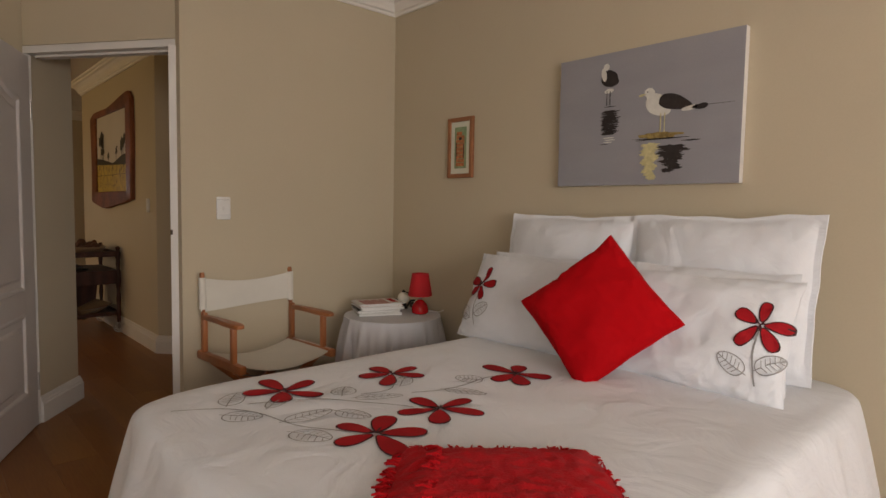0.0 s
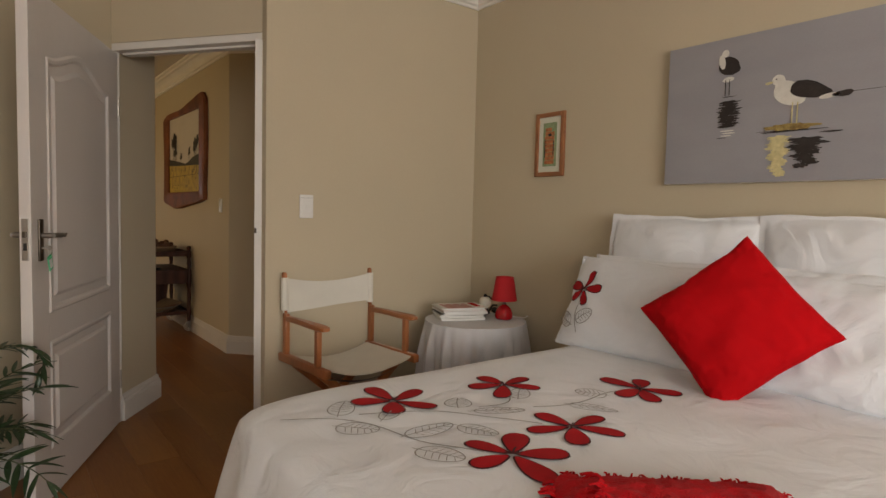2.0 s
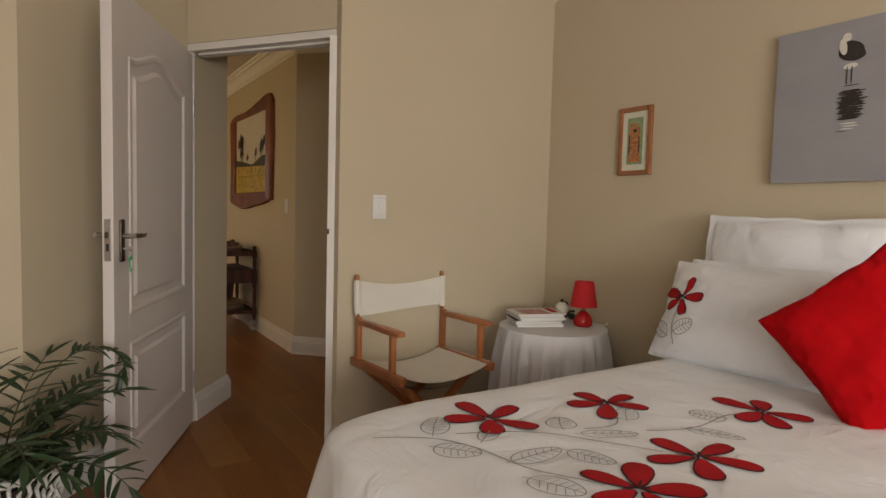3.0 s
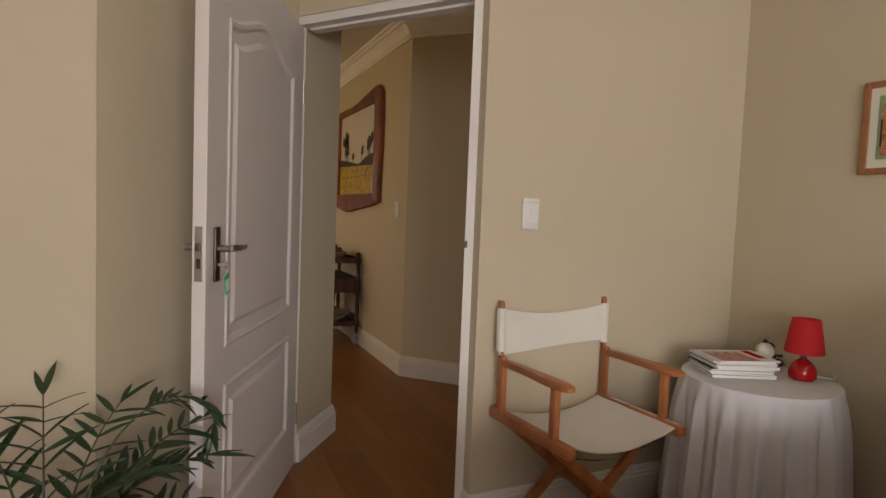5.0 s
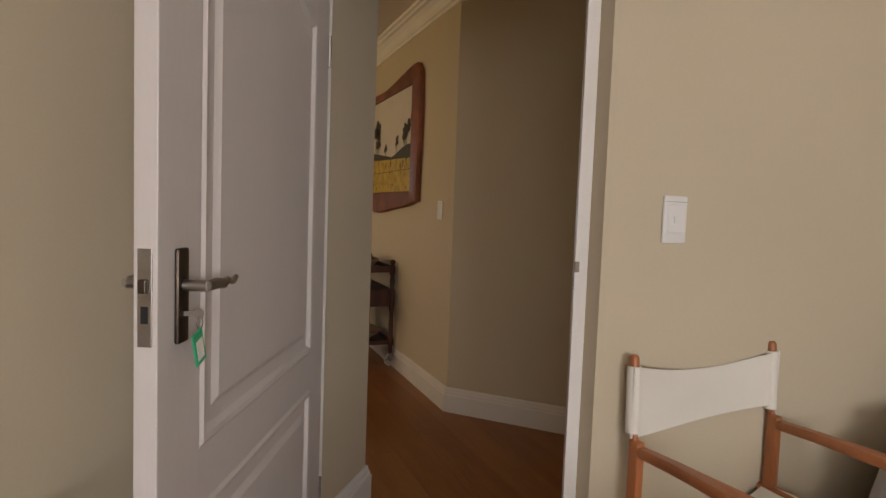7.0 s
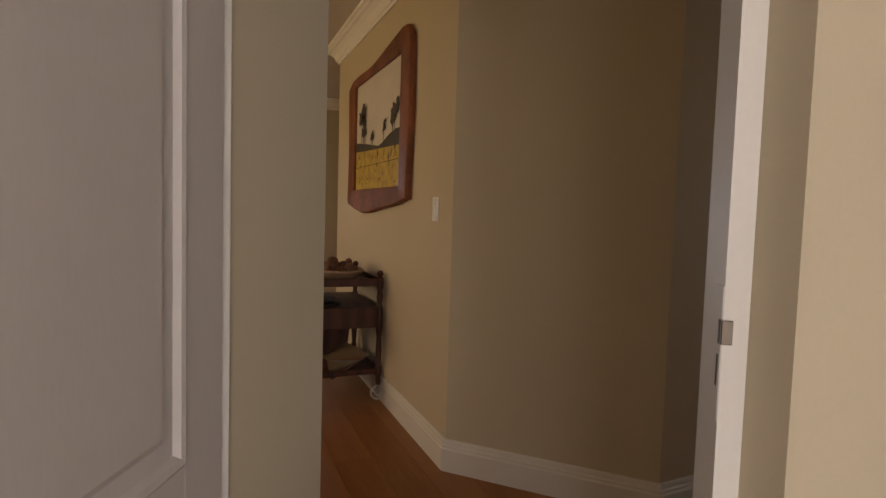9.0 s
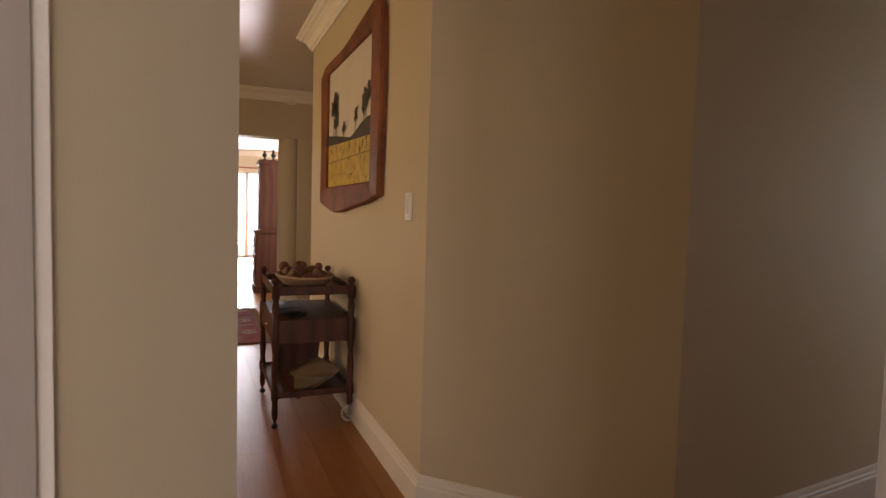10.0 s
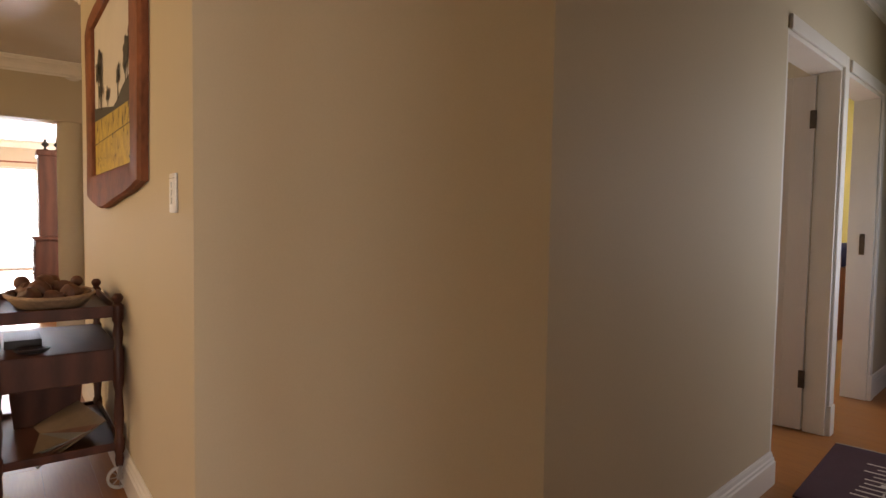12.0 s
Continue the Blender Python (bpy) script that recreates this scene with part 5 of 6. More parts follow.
outer, inner = [], []
N = 24
for k in range(N):
    t = k / N
    outer.append((edge_side(edge_bottom(0.7) * (1 - 2 * t) , 1), edge_bottom(0.66) + (edge_top(0.66) - edge_bottom(0.66)) * t))
    inner.append((0.535, -0.365 + 0.770 * t))
for k in range(N):
    t = k / N
    x = 0.69 - 1.38 * t
    outer.append((x, edge_top(x)))
    inner.append((0.535 - 1.07 * t, 0.405))
for k in range(N):
    t = k / N
    outer.append((edge_side(0.4 - 0.9 * t, -1), edge_top(-0.66) + (edge_bottom(-0.66) - edge_top(-0.66)) * t))
    inner.append((-0.535, 0.405 - 0.770 * t))
for k in range(N):
    t = k / N
    x = -0.69 + 1.38 * t
    outer.append((x, edge_bottom(x)))
    inner.append((-0.535 + 1.07 * t, -0.365))
n = len(outer)
loops = [[(x, -0.002, z) for x, z in outer], [(x * 1.004, -0.026, z * 1.004) for x, z in outer], [(x * 0.988, -0.038, z * 0.988) for x, z in outer],
         [(x * 1.02, -0.036, z * 1.02) for x, z in inner], [(x, -0.030, z) for x, z in inner], [(x, -0.004, z) for x, z in inner]]
s = Shape().add([p for lp in loops for p in lp], [(k * n + i, k * n + (i + 1) % n, (k + 1) * n + (i + 1) % n, (k + 1) * n + i) for k in range(5) for i in range(n)])
part("frame", s, RED_WOOD, pt, "reddish live-edge wood", True)
part("sky", Shape().box(-0.533, -0.012, -0.364, 0.533, -0.004, 0.404), PALE_SKY, pt, "pale painted sky")
s = Shape()
s.add([(-0.533, -0.0135, -0.364), (0.533, -0.0135, -0.364), (0.533, -0.0135, -0.115), (0.2, -0.0135, -0.105), (-0.1, -0.0135, -0.095), (-0.533, -0.0135, -0.075)], [(0, 1, 2, 3, 4, 5)])
part("field", s, FIELD, pt, "yellow painted field")
hl = [(-0.533, -0.08), (-0.2, -0.095), (0.1, -0.105), (0.533, -0.12), (0.533, -0.02), (0.42, -0.015), (0.28, -0.035), (0.15, -0.07), (0.05, -0.085), (-0.2, -0.05), (-0.533, -0.01)]
part("hill", Shape().add([(x, -0.0148, z) for x, z in hl], [tuple(range(len(hl)))]), HILL, pt)
rnd = random.Random(12)
for clumps, trunks in ((((-0.33, 0.20, 0.085), (-0.30, 0.13, 0.08), (-0.40, 0.15, 0.06), (-0.31, 0.06, 0.065)), ((-0.38, -0.04, 0.12), (-0.33, -0.04, 0.06), (-0.29, -0.05, 0.08))),
                       (((-0.10, -0.005, 0.045),), ((-0.10, -0.06, -0.01),)), (((0.18, 0.03, 0.045),), ((0.17, -0.07, 0.02),)),
                       (((0.38, 0.085, 0.075), (0.34, 0.045, 0.045), (0.44, 0.11, 0.055)), ((0.35, -0.03, 0.03), (0.39, -0.03, 0.06)))):
    s = Shape()
    for cx, cz, r in clumps:
        for q in range(9):
            s.add(*blot(cx + rnd.uniform(-0.5, 0.5) * r, cz + rnd.uniform(-0.5, 0.5) * r, r * rnd.uniform(0.30, 0.62), r * rnd.uniform(0.25, 0.5), -0.0165 - 0.0003 * q, rnd.uniform(-1.2, 1.2), 15, 0.55, rnd.randint(0, 999)))
    for cx, z0, z1 in trunks:
        s.box(cx - 0.004, -0.0160, z0, cx + 0.004, -0.0150, z1)
    part("tree", s, TREE_PAINT, pt, "dark painted tree")
s = Shape()
for k in range(46):
    x, z = -0.50 + 1.0 * rnd.random(), rnd.uniform(-0.34, -0.11)
    h = rnd.uniform(0.015, 0.06) if z > -0.2 else rnd.uniform(0.006, 0.025)
    s.add(*blot(x, z, rnd.uniform(0.003, 0.010), h / 2, -0.0145 - 0.00001 * k, rnd.uniform(-0.25, 0.25), 9, 0.4, k))
s.box(-0.53, -0.0146, -0.202, 0.53, -0.0138, -0.198)
part("fence_strokes", s, TREE_PAINT, pt)
light_switch("light_switch", pose(2.2500, 6.175, 1.240, 0, 0, -90), "white plastic triple light switch on the hall wall", 3)

# ---- hall: trolley ----
tr = thing("tea_trolley", (1.783, 7.042, 0), "dark wooden tea trolley with three shelves on castors", "trolley")
TWD, TDP = 0.45, 0.72
for x in (0.016, TWD - 0.016):
    for y in (0.016, TDP - 0.016):
        m = Matrix.Translation((x, y, 0))
        big = x > 0.2
        z0 = 0.10 if big else 0.055
        post = [(0.011, z0), (0.014, z0 + 0.03), (0.012, 0.15), (0.017, 0.17), (0.017, 0.215), (0.012, 0.23), (0.0165, 0.32), (0.0115, 0.42), (0.016, 0.45), (0.018, 0.475), (0.018, 0.60), (0.012, 0.62),
                (0.017, 0.67), (0.012, 0.71), (0.018, 0.73), (0.018, 0.79), (0.010, 0.80), (0.017, 0.815), (0.018, 0.825), (0.010, 0.84)]
        part("post", Shape().lathe([(1.25 * r, z) for r, z in post], 16, m), DARK_WOOD, tr, smooth=True)
        if big:
            wm_ = m @ pose(0, 0, 0.050, 90, 0, 0)
            w = part("wheel", Shape().lathe([(0.040, -0.008), (0.046, -0.009), (0.050, -0.005), (0.050, 0.005), (0.046, 0.009), (0.040, 0.008)], 28, wm_, cap=False), WICKER, tr, "pale rubber tyre", True)
            hub = Shape().lathe([(0.012, -0.010), (0.012, 0.010)], 12, wm_)
            for q in range(8):
                a = math.pi * q / 4
                hub.tube([(x, y, 0.05), (x + 0.042 * math.cos(a), y, 0.05 + 0.042 * math.sin(a))], 0.0022, 5)
            part("spokes", hub, STEEL, w, "wire spokes")
            part("fork", Shape().box(x - 0.006, y - 0.014, 0.045, x + 0.006, y - 0.011, 0.105).box(x - 0.006, y + 0.011, 0.045, x + 0.006, y + 0.014, 0.105).box(x - 0.006, y - 0.014, 0.100, x + 0.006, y + 0.014, 0.105), STEEL, w)
        else:
            part("castor", Shape().ball((x, y, 0.018), 0.018, 12, 8).lathe([(0.006, 0.03), (0.010, 0.06)], 10, m), BLACK, tr, smooth=True)
for z, h, name in ((0.745, 0.045, "top_tray"), (0.478, 0.128, "drawer_shelf"), (0.175, 0.030, "bottom_shelf")):
    s = Shape().box(0.01, 0.01, z, TWD - 0.01, TDP - 0.01, z + 0.014, 0.003)
    for x0, y0, x1, y1 in ((0.03, 0.006, TWD - 0.03, 0.020), (0.03, TDP - 0.020, TWD - 0.03, TDP - 0.006), (0.006, 0.03, 0.020, TDP - 0.03), (TWD - 0.020, 0.03, TWD - 0.006, TDP - 0.03)):
        s.box(x0, y0, z - 0.004, x1, y1, z + h, 0.003)
    part(name, s, DARK_WOOD, tr)
part("drawer_top", Shape().box(0.012, 0.012, 0.594, TWD - 0.012, TDP - 0.012, 0.608, 0.002), DARK_WOOD, tr)
part("drawer_knob", Shape().ball((-0.004, 0.30, 0.535), 0.011), BRASS, tr)

bk = thing("oval_basket", (1.998, 7.34, 0.760), "pale oval basket holding brown gourds on the trolley", "basket")
part("bowl", Shape().lathe([(0.10, 0), (0.15, 0.015), (0.185, 0.05), (0.195, 0.065), (0.186, 0.066), (0.15, 0.03), (0.02, 0.02)], 36, Matrix.Diagonal((0.85, 1.35, 1, 1))), BASKET, bk, smooth=True)
part("rim", Shape().tube([(0.19 * 0.85 * math.cos(2 * math.pi * k / 40), 0.19 * 1.35 * math.sin(2 * math.pi * k / 40), 0.066) for k in range(41)], 0.009, 7), BASKET, bk, smooth=True)
rnd = random.Random(4)
for k, (x, y, z, r) in enumerate(((-0.08, -0.10, 0.085, 0.045), (0.0, -0.14, 0.075, 0.042), (0.07, -0.07, 0.085, 0.047), (-0.04, 0.0, 0.095, 0.05), (0.05, 0.06, 0.09, 0.045), (-0.08, 0.10, 0.085, 0.045), (0.02, 0.15, 0.085, 0.042), (-0.02, 0.07, 0.125, 0.04))):
    g = thing("gourd", (1.998 + x, 7.34 + y, 0.760 + z - 0.02, 0, 0, 50 * k), "dried brown gourd in the basket", "gourd", "gourds in the basket")
    part("body", Shape().lathe([(0.001, -r * 0.8), (r * 0.7, -r * 0.6), (r, -0.1 * r), (r * 0.8, 0.5 * r), (r * 0.35, 0.85 * r), (r * 0.2, 1.2 * r)], 14, pose(0, 0, 0, 50 + 11 * k, 20 * k, 0)), BREAD, g, smooth=True)
for k, (x, y) in enumerate(((1.90, 7.52), (2.02, 7.56), (2.11, 7.50))):
    fg = thing("wooden_ball", (x, y, 0.759), "round brown wooden knob ornament on the trolley", "ornament", "ornaments on the trolley")
    part("body", Shape().lathe([(0.022, 0), (0.026, 0.01), (0.014, 0.03), (0.018, 0.05), (0.012, 0.07)], 16), BREAD, fg, smooth=True)
    part("head", Shape().ball((0, 0, 0.098), 0.032 - 0.003 * k), BREAD, fg, smooth=True)
ds = thing("dark_dish", (1.92, 7.12, 0.608), "small dark oval dish on the trolley", "dish")
part("bowl", Shape().lathe([(0.02, 0), (0.05, 0.006), (0.066, 0.022), (0.060, 0.022), (0.02, 0.010)], 24, Matrix.Diagonal((1.0, 0.6, 1, 1))), DARK_GLAZE, ds, smooth=True)
bx = thing("dark_box", (1.86, 7.35, 0.608), "flat dark box on the trolley", "box")
part("body", Shape().box(-0.03, -0.10, 0, 0.10, 0.12, 0.035, 0.003), DARK_GLAZE, bx)
pl = thing("wooden_planter", (1.985, 7.60, 0.189), "dark brown tapered wooden planter on the bottom shelf of the trolley", "planter")
ring = lambda q, z: [(-q, -0.09 * q / 0.15, z), (q, -0.09 * q / 0.15, z), (q, 0.09 * q / 0.15, z), (-q, 0.09 * q / 0.15, z)]
part("body", Shape().add(ring(0.125, 0) + ring(0.150, 0.255) + ring(0.138, 0.255) + ring(0.118, 0.03), [(0, 3, 2, 1)] + [(4 * k + i, 4 * k + (i + 1) % 4, 4 * k + 4 + (i + 1) % 4, 4 * k + 4 + i) for k in range(3) for i in range(4)] + [(12, 13, 14, 15)]), DARK_WOOD, pl)
part("rim", Shape().box(-0.156, -0.098, 0.250, 0.156, -0.084, 0.270, 0.003).box(-0.156, 0.084, 0.250, 0.156, 0.098, 0.270, 0.003).box(-0.156, -0.084, 0.250, -0.140, 0.084, 0.270, 0.003).box(0.140, -0.084, 0.250, 0.156, 0.084, 0.270, 0.003), DARK_WOOD, pl)
for k in range(4):
    fl = thing("folder", (1.985 + 0.012 * k, 7.36 - 0.01 * k, 0.195 + 0.006 * k, 0, -16 - 4 * k, 6 * k - 8), "tan and grey folder lying aslant on the bottom shelf", "folder", "papers on the trolley")
    part("cover", Shape().box(-0.15, -0.22, 0, 0.14, 0.22, 0.005, 0.0015), (TAN_CARD, GREY_BOOK, BREAD, TAN_CARD)[k], fl)

# ---- hall: kilim ----
kl = thing("kilim_rug", (0, 0, 0), "red kilim rug with black and cream diamonds and white fringes", "rug")
KX0, KX1, KY0, KY1 = 0.90, 1.97, 9.22, 11.18
part("weave", Shape().box(KX0, KY0, 0.001, KX1, KY1, 0.009, 0.002), KILIM_RED, kl)


def stepped(cx, cy, w, h, n, z):
    right = []
    for k in range(-n, n + 1):
        f = 1 - abs(k) / (n + 1)
        right += [(w * f, (k - 0.5) * h / n), (w * f, (k + 0.5) * h / n)]
    pts = [(cx + x, cy + y) for x, y in right] + [(cx - x, cy + y) for x, y in right[::-1]]
    return Shape().prism(pts, z - 0.0008, z)


mid = (KX0 + KX1) / 2
for j, cy in enumerate((9.56, 10.20, 10.84)):
    for r, (w, h, mt) in enumerate(((0.300, 0.31, KILIM_PALE), (0.282, 0.29, KILIM_DARK), (0.215, 0.22, KILIM_PALE), (0.195, 0.20, KILIM_DARK), (0.120, 0.125, KILIM_PALE), (0.100, 0.105, KILIM_DARK), (0.045, 0.05, KILIM_RED))):
        part("diamond", stepped(mid, cy, w, h, 8, 0.0100 + 0.0008 * r), mt, kl)
    for sx in (-0.42, 0.42):
        for r, (w, h, mt) in enumerate(((0.075, 0.085, KILIM_PALE), (0.052, 0.06, KILIM_RED), (0.022, 0.025, KILIM_PALE))):
            part("small_diamond", stepped(mid + sx, cy + (0.16 if sx > 0 else -0.14), w, h, 4, 0.0100 + 0.0008 * r), mt, kl)
rnd = random.Random(31)
for mt, count in ((KILIM_DARK, 34), (KILIM_PALE, 22), (KILIM_ROSE, 40)):
    s = Shape()
    for k in range(count):
        x, y, ln = rnd.choice((-1, 1)) * rnd.uniform(0.22, 0.46) + mid, rnd.uniform(KY0 + 0.05, KY1 - 0.05), rnd.uniform(0.03, 0.10)
        x = max(KX0 + ln + 0.01, min(KX1 - ln - 0.01, x))
        s.box(x - ln, y - 0.006, 0.0088, x + ln, y + 0.006, 0.0097)
    tagged(part("woven_streak", s, mt, kl), kind="stuff")
for y in (KY0 + 0.004, KY1 - 0.03):
    part("border", Shape().box(KX0 + 0.004, y, 0.0088, KX1 - 0.004, y + 0.026, 0.0098), KILIM_DARK, kl)
s = Shape()
for x, sg in ((KX0, -1), (KX1, 1)):
    for k in range(60):
        y = KY0 + 0.015 + (KY1 - KY0 - 0.03) * k / 59
        s.tube([(x, y, 0.005), (x + sg * 0.07, y + 0.006 * math.sin(5 * k), 0.003)], 0.0035, 4)
tagged(part("fringe", s, KILIM_PALE, kl, "white fringe"), kind="stuff")

# ---- lounge: tall cabinet, chest, pictures, window ----
ck = thing("tall_cabinet", (2.33, 12.75, 0), "tall narrow dark wooden cabinet with carved birds on top", "cabinet")
s = Shape().box(-0.20, -0.24, 0.0, 0.22, 0.24, 0.10, 0.006).box(-0.18, -0.22, 0.10, 0.20, 0.22, 0.86, 0.006).box(-0.20, -0.24, 0.86, 0.22, 0.24, 0.90, 0.006)
s.box(-0.13, -0.18, 0.90, 0.18, 0.18, 1.84, 0.006).box(-0.15, -0.20, 1.84, 0.20, 0.20, 1.91, 0.010)
part("body", s, CABINET_WOOD, ck)
part("door", Shape().box(-0.135, -0.14, 0.98, -0.130, 0.14, 1.76, 0.002), CABINET_WOOD, ck)
for z in (0.22, 0.45, 0.68):
    part("drawer", Shape().box(-0.190, -0.20, z - 0.10, -0.180, 0.20, z + 0.10, 0.004), CABINET_WOOD, ck)
    part("knob", Shape().ball((-0.196, 0.0, z), 0.012), BRASS, ck)
for x, h in ((-0.06, 0.13), (0.06, 0.15)):
    fg = thing("carved_figure", (2.33 + x, 12.66, 1.91), "small dark carved ornament on top of the cabinet", "ornament", "ornaments on the cabinet")
    part("body", Shape().lathe([(0.03, 0), (0.035, 0.01), (0.012, 0.02), (0.012, 0.04), (0.038, 0.06), (0.032, 0.085), (0.014, 0.10), (0.018, 0.12), (0.010, h)], 14), DARK_GLAZE, fg, smooth=True)
ch = thing("low_bookcase", (1.245, 16.2, 0), "dark reddish wooden bookcase with open shelves against the lounge wall", "bookcase")
part("back", Shape().box(-0.165, -0.58, 0.0, -0.145, 0.58, 1.07, 0.003), CABINET_WOOD, ch)
part("end_panel", Shape().prism([(-0.145, 0.0), (0.12, 0.0), (0.12, 1.06), (0.06, 1.12), (-0.02, 1.22), (-0.09, 1.26), (-0.145, 1.27)], -0.01, 0.014, pose(0, -0.58, 0, 90, 0, 0)), CABINET_WOOD, ch)
part("end_panel", Shape().box(-0.145, 0.56, 0, 0.12, 0.58, 1.07, 0.004), CABINET_WOOD, ch)
for z in (0.04, 0.30, 0.55, 0.80, 1.05):
    part("shelf", Shape().box(-0.145, -0.566, z, 0.118, 0.56, z + 0.022, 0.003), CABINET_WOOD, ch)
part("divider", Shape().box(-0.145, -0.01, 0.062, 0.11, 0.012, 1.05, 0.003), CABINET_WOOD, ch)
f = thing("storage_box", (1.235, 15.95, 1.072), "white cardboard box with a grey picture on the bookcase", "box")
part("box_body", Shape().box(-0.12, -0.22, 0, 0.11, 0.20, 0.26, 0.006), PAPER, f)
part("lid", Shape().box(-0.125, -0.225, 0.26, 0.115, 0.205, 0.30, 0.006), PAPER, f)
part("picture", Shape().box(-0.09, -0.2215, 0.06, 0.08, -0.220, 0.18), GREY_BOOK, f)
for k, (y, h) in enumerate(((0.22, 0.20), (0.42, 0.16))):
    f = thing("photo_frame", (1.24, 16.2 + y, 1.072, 0, 0, 0), "white picture frame standing on the bookcase", "photo frame", "frames on the bookcase")
    part("frame", Shape().box(-0.008, -0.09, 0, 0.008, 0.09, h, 0.003), PLASTIC, f)
    part("photo", Shape().box(-0.0095, -0.065, 0.03, 0.0095, 0.065, h - 0.03), GREY_BOOK, f)
wp = thing("wall_picture", (1.06, 17.15, 1.94), "framed picture with a dark frame on the lounge wall", "picture")
part("frame", Shape().box(0.001, -0.45, -0.47, 0.03, 0.45, 0.47, 0.004), DARK_GLAZE, wp)
part("print", Shape().box(0.03, -0.41, -0.43, 0.032, 0.41, 0.43), PALE_SKY, wp)
bl = lounge_xy(LL - 0.38)
bd = thing("text_board", pose(bl[0], bl[1], 1.50, 0, 0, math.degrees(math.atan2(LU.y, LU.x))), "white canvas board with rows of grey lettering on the wall", "sign")
part("board", Shape().box(-0.26, -0.03, -0.52, 0.26, -0.001, 0.52, 0.004), PLASTIC, bd)
rnd = random.Random(9)
for k in range(10):
    z = 0.40 - 0.078 * k
    x0, x1 = (-0.10, 0.16) if k == 0 else (-0.13, -0.13 + rnd.uniform(0.26, 0.31))
    part("text_line", Shape().box(x0, -0.0315, z - 0.008, x1, -0.0300, z + 0.008), TEXT_GREY, bd, "row of grey lettering" if k == 0 else "")
part("text_line", Shape().box(0.06, -0.0315, -0.42, 0.20, -0.0300, -0.39), TEXT_GREY, bd)
df = lounge_xy(LL - 1.28)
# an opening to a corridor; the panel is added in place of the shaded wall beyond
d4 = thing("closed_opening", pose(df[0], df[1], 0, 0, 0, math.degrees(math.atan2(LU.y, LU.x))), "cream framed opening in the lounge, closed by an added wall-coloured panel", "door", kind="structure")
part("frame", Shape().box(-0.50, -0.015, 0, -0.425, 0.02, 2.12, 0.003).box(0.425, -0.015, 0, 0.50, 0.02, 2.12, 0.003).box(-0.425, -0.015, 2.06, 0.425, 0.02, 2.12, 0.003), TRIM, d4)
part("panel", Shape().box(-0.42, 0.05, 0.006, 0.42, 0.09, 2.055, 0.003), WALL, d4)
ob = thing("doorstop", (0.54, 12.85, 0), "rounded brown and white stuffed doorstop on a small mat", "doorstop")
part("body", Shape().ball((0, 0, 0.13), 0.15, 18, 10, squash=0.82), BREAD, ob, smooth=True)
part("mat", Shape().lathe([(0.24, 0), (0.24, 0.006), (0.2, 0.008)], 28), BASKET, ob)

sd = thing("sliding_door", (2.475, 19.08, 0), "tall glazed sliding door full of daylight", "door", kind="structure")
s = Shape()
for x in (-0.845, -0.02, 0.02, 0.845):
    s.box(x - 0.03 if x < 0.5 else x - 0.03, -0.03, 0.0, x + 0.03 - (0.02 if abs(x) < 0.1 else 0), 0.03, 2.10, 0.003)
s.box(-0.80, -0.03, 0, 0.80, 0.03, 0.05, 0.003).box(-0.80, -0.03, 2.05, 0.80, 0.03, 2.10, 0.003).box(-0.80, -0.02, 0.38, 0.80, 0.02, 0.41, 0.003)
part("frame", s, TRIM, sd)
for x in (-0.43, 0.43):
    pn = part("pane", Shape().box(x - 0.39, -0.003, 0.05, x + 0.39, 0.003, 2.05), GLASS, sd)
    pn.visible_shadow = False
rl = thing("curtain_rail", (2.4, 18.90, 2.19), "reddish wooden curtain rail above the sliding door", "curtain rail")
part("pole", Shape().tube([(-0.85, 0, 0), (1.1, 0, 0)], 0.016, 10), CURTAIN, rl)
part("finial", Shape().ball((-0.88, 0, 0), 0.03), CURTAIN, rl)
cu = thing("curtain", (1.63, 18.90, 0), "drawn-back reddish curtain beside the sliding door", "curtain")
part("cloth", Shape().grid(lambda a, b: (-0.05 + 0.11 * a, 0.03 * math.sin(a * 25), 2.175 - 2.174 * b), 40, 4).grid(lambda a, b: (-0.05 + 0.11 * a, 0.004 + 0.03 * math.sin(a * 25), 2.175 - 2.174 * b), 40, 4), CURTAIN, cu, smooth=True)

# ---- passage doors ----
def passage_frame(name, x0, x1, label):
    a, b = Vector((x0, hall_y(x0))), Vector((x1, hall_y(x1)))
    w = (b - a).length
    fr = thing(name, frame_m(a, b - a), label, "door frame", kind="structure")
    part("architrave", Shape().box(w - 0.012, -0.016, 0.0, w + 0.055, -0.001, 2.095, 0.004), TRIM, fr)
    part("plinth", Shape().box(w - 0.018, -0.026, 0, w + 0.061, -0.0005, 0.17, 0.004), TRIM, fr)
    for u0, u1 in ((0.001, 0.024), (w - 0.030, w - 0.001)):
        part("jamb", Shape().box(u0, 0.0005, 0, u1, 0.108 if name == "door_2" else 0.149, 2.02, 0.002), TRIM, fr)
    part("head", Shape().box(0.012, -0.016, 2.028, w - 0.012, -0.001, 2.095, 0.004).box(0.001, 0.0005, 2.01, w - 0.001, 0.149, 2.038, 0.002), TRIM, fr)
    return fr, w


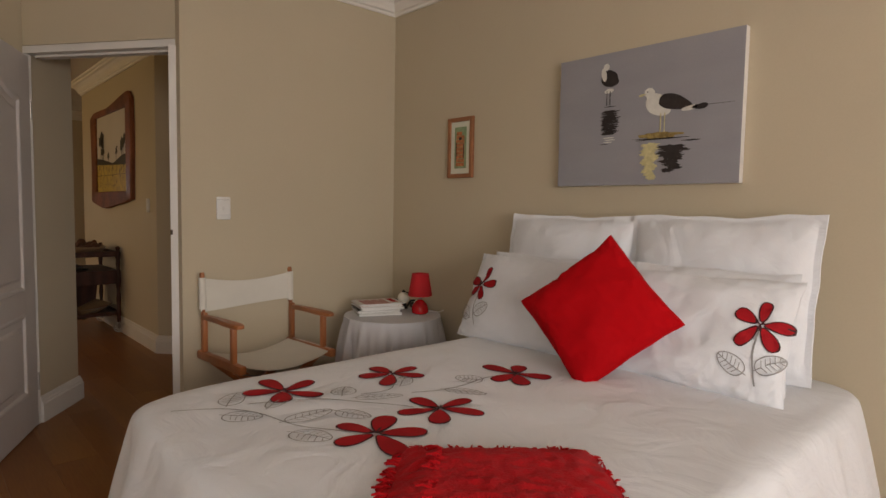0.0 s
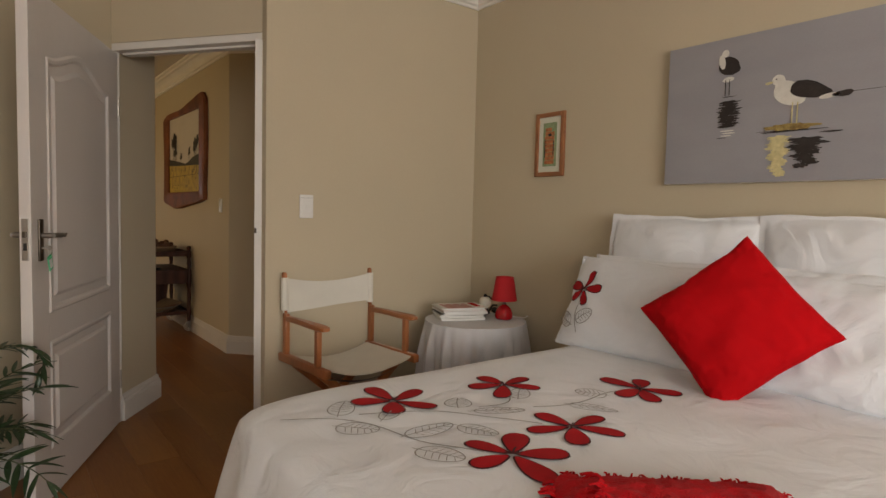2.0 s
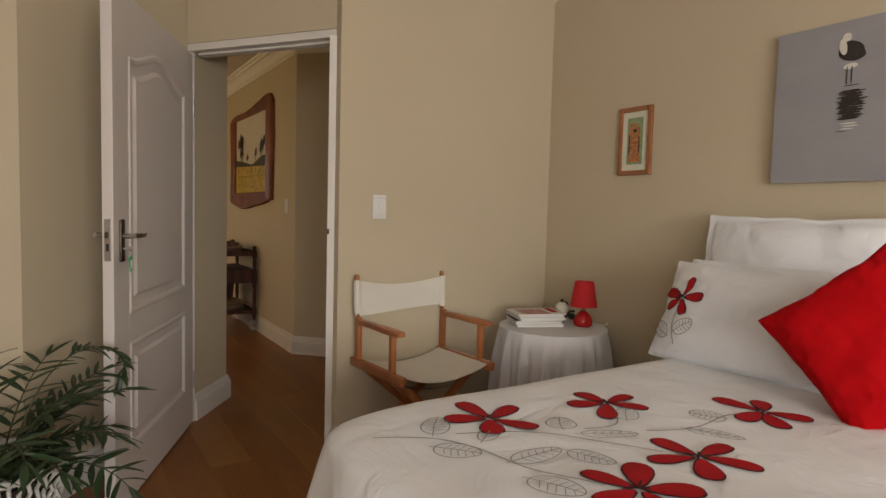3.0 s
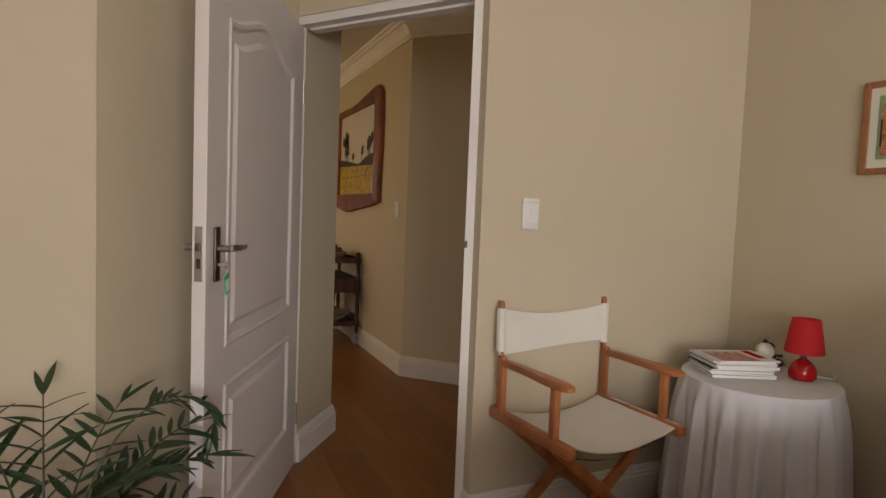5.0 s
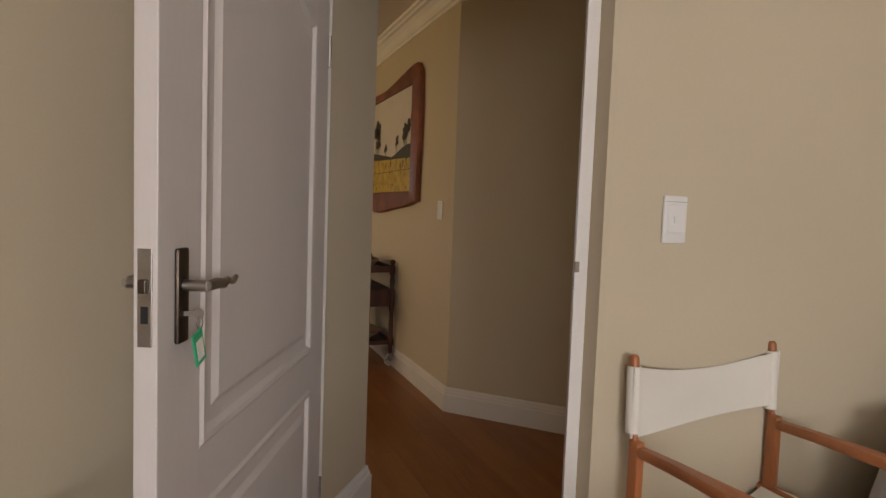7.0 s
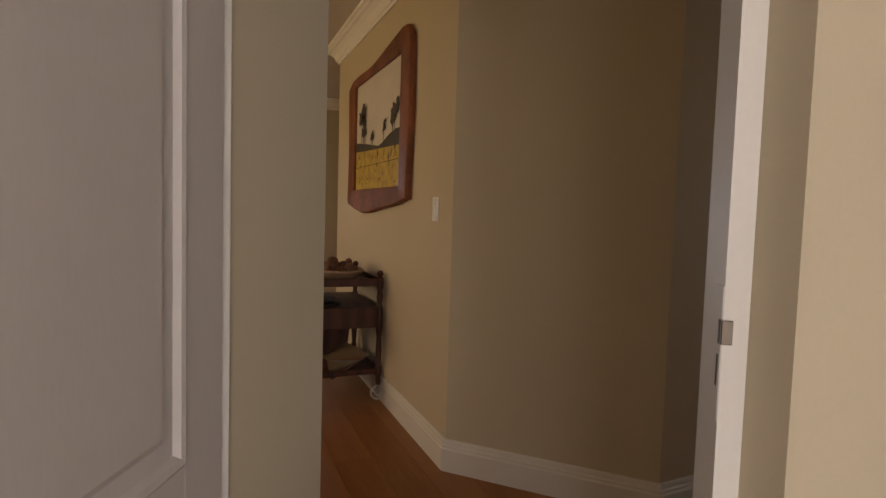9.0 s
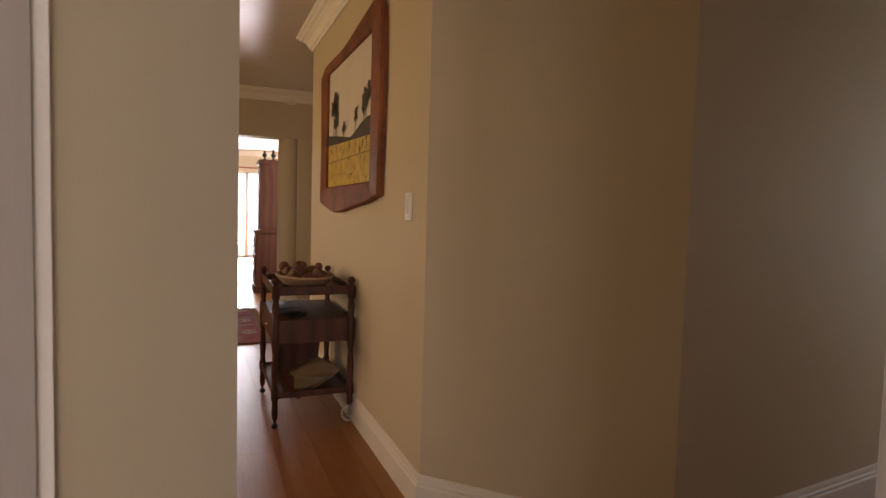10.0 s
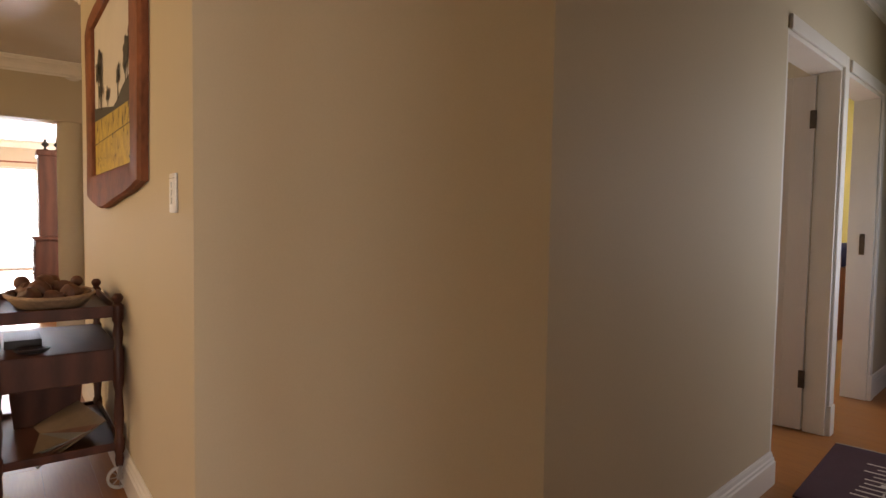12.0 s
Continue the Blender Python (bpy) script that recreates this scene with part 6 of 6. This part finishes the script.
f2, w2 = passage_frame("door_2", 4.585, 5.50, "white frame round the open passage door")
f3, w3 = passage_frame("door_3", 5.62, 6.48, "white frame of the doorway to the yellow room")
part("lock_strike", Shape().box(w3 - 0.034, 0.05, 0.98, w3 - 0.029, 0.08, 1.12, 0.001), BRONZE, f3)
a2 = Vector((5.482, hall_y(5.47) + 0.122))
p2 = thing("passage_door", pose(a2.x, a2.y, 0, 0, 0, 105), "white panelled passage door standing half open", "door")
PW2 = 0.84
s = Shape()
for x0, z0, x1, z1 in ((0, 0.008, 0.11, 2.0), (PW2 - 0.11, 0.008, PW2, 2.0), (0.11, 0.008, PW2 - 0.11, 0.22), (0.11, 0.80, PW2 - 0.11, 0.93), (0.11, 1.86, PW2 - 0.11, 2.0)):
    s.box(x0, 0, z0, x1, 0.04, z1, 0.002)
part("stiles", s, DOOR_WHITE, p2)
for z0, z1 in ((0.22, 0.80), (0.93, 1.86)):
    part("panel", Shape().box(0.11, 0.010, z0, PW2 - 0.11, 0.030, z1).box(0.15, 0.004, z0 + 0.04, PW2 - 0.15, 0.036, z1 - 0.04, 0.005), DOOR_WHITE, p2)
for zc in (0.30, 1.76):
    part("hinge", Shape().box(-0.010, 0.036, zc - 0.05, 0.022, 0.045, zc + 0.05, 0.002), BRONZE, p2, "dark metal hinge")
bb = thing("bed_end", (7.42, 6.10, 0), "wooden bed end with a navy cover in the yellow room", "bed")
part("post", Shape().box(-0.35, -0.03, 0, -0.28, 0.04, 0.92, 0.008), PINE, bb)
part("board", Shape().box(-0.28, -0.02, 0.25, 0.55, 0.02, 0.84, 0.008), PINE, bb)
part("cover", Shape().box(-0.34, 0.02, 0.80, 0.55, 0.30, 1.02, 0.05, seg=3), BLUE_CLOTH, bb, "navy cloth", True)
mt = thing("door_mat", frame_m((4.53, 5.325), Vector((1, 0.155))), "dark plum door mat with pale script lettering", "mat")
part("mat_surface", Shape().box(0, -0.62, 0.001, 0.86, 0.0, 0.012, 0.003), MAT_PLUM, mt)
part("binding", Shape().box(0.861, -0.62, 0.001, 0.872, 0.0, 0.013, 0.003), KILIM_PALE, mt, "pale binding")
s = Shape()
rnd = random.Random(2)
for k in range(9):
    x = 0.20 + 0.055 * k
    s.box(x, -0.36 - rnd.uniform(0, 0.05), 0.0122, x + 0.012, -0.22 + rnd.uniform(0, 0.05), 0.0132)
    s.box(x, -0.30 + rnd.uniform(-0.04, 0.04), 0.0122, x + 0.045, -0.288 + rnd.uniform(-0.0, 0.03), 0.0130)
part("lettering", s, KILIM_PALE, mt, "pale script strokes")

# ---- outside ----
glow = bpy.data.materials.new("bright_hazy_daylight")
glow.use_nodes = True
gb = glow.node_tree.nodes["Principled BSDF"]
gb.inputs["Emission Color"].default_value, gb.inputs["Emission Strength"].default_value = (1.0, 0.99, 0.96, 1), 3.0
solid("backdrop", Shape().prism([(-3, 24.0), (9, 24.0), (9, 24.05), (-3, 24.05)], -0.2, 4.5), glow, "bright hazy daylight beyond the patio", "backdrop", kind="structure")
solid("ground", Shape().prism([(-60, -60), (60, -60), (60, 90), (-60, 90)], -0.30, -0.25), GRASS, "lawn round the house", "ground", kind="structure")
solid("patio", Shape().prism([(-2, 19.2), (7, 19.2), (7, 24), (-2, 24)], -0.24, -0.02), PAVING, "pale paved patio outside the sliding door", "pavement", kind="structure")

# ---- floors, laid last ----
FX0, FX1, FY0, FY1 = -1.1, 9.6, -2.4, 19.2
solid("subfloor", Shape().prism([(-1.5, FY0), (3.3, FY0), (3.3, 3.95), (FX1, 4.6), (FX1, 8.7), (3.75, 8.7), (3.75, FY1), (-1.5, FY1)], -0.06, -0.010), SUBFLOOR, "dark underlay in the joints of the floor", "floor", kind="structure")
fl = thing("floor", (0, 0, 0), "orange-brown laminate plank floor with a satin sheen", "floor", kind="structure")
PLW, PLL = 0.192, 1.285
bs = Shape().box(0.0003, 0.0003, -0.010, PLW - 0.0003, PLL - 0.0003, 0.0, 0.0005, seg=1)
PM_ = mesh_data("plank", bs, PLANK)
rest = Shape()
row = 0
x = -1.5
while x < FX1:
    off = (0.43 * row * PLL) % PLL
    y = FY0 - off
    top = FY1 if x < 3.75 else 8.7
    while y < top:
        if 0.0 < x < 2.9 and 2.2 < y + PLL and y < 11.5:
            ob = new("plank", PM_)
            ob.parent = fl
            ob.location = (x, y, 0)
        elif x < 3.2 or y + PLL > 4.0:
            low = FY0 if x < 3.2 else 4.0
            rest.add([(x + px, max(low, y + py), pz) for px, py, pz in bs.v], bs.f)
        y += PLL
    x += PLW
    row += 1
tagged(part("far_planks", rest, PLANK, fl), kind="stuff")
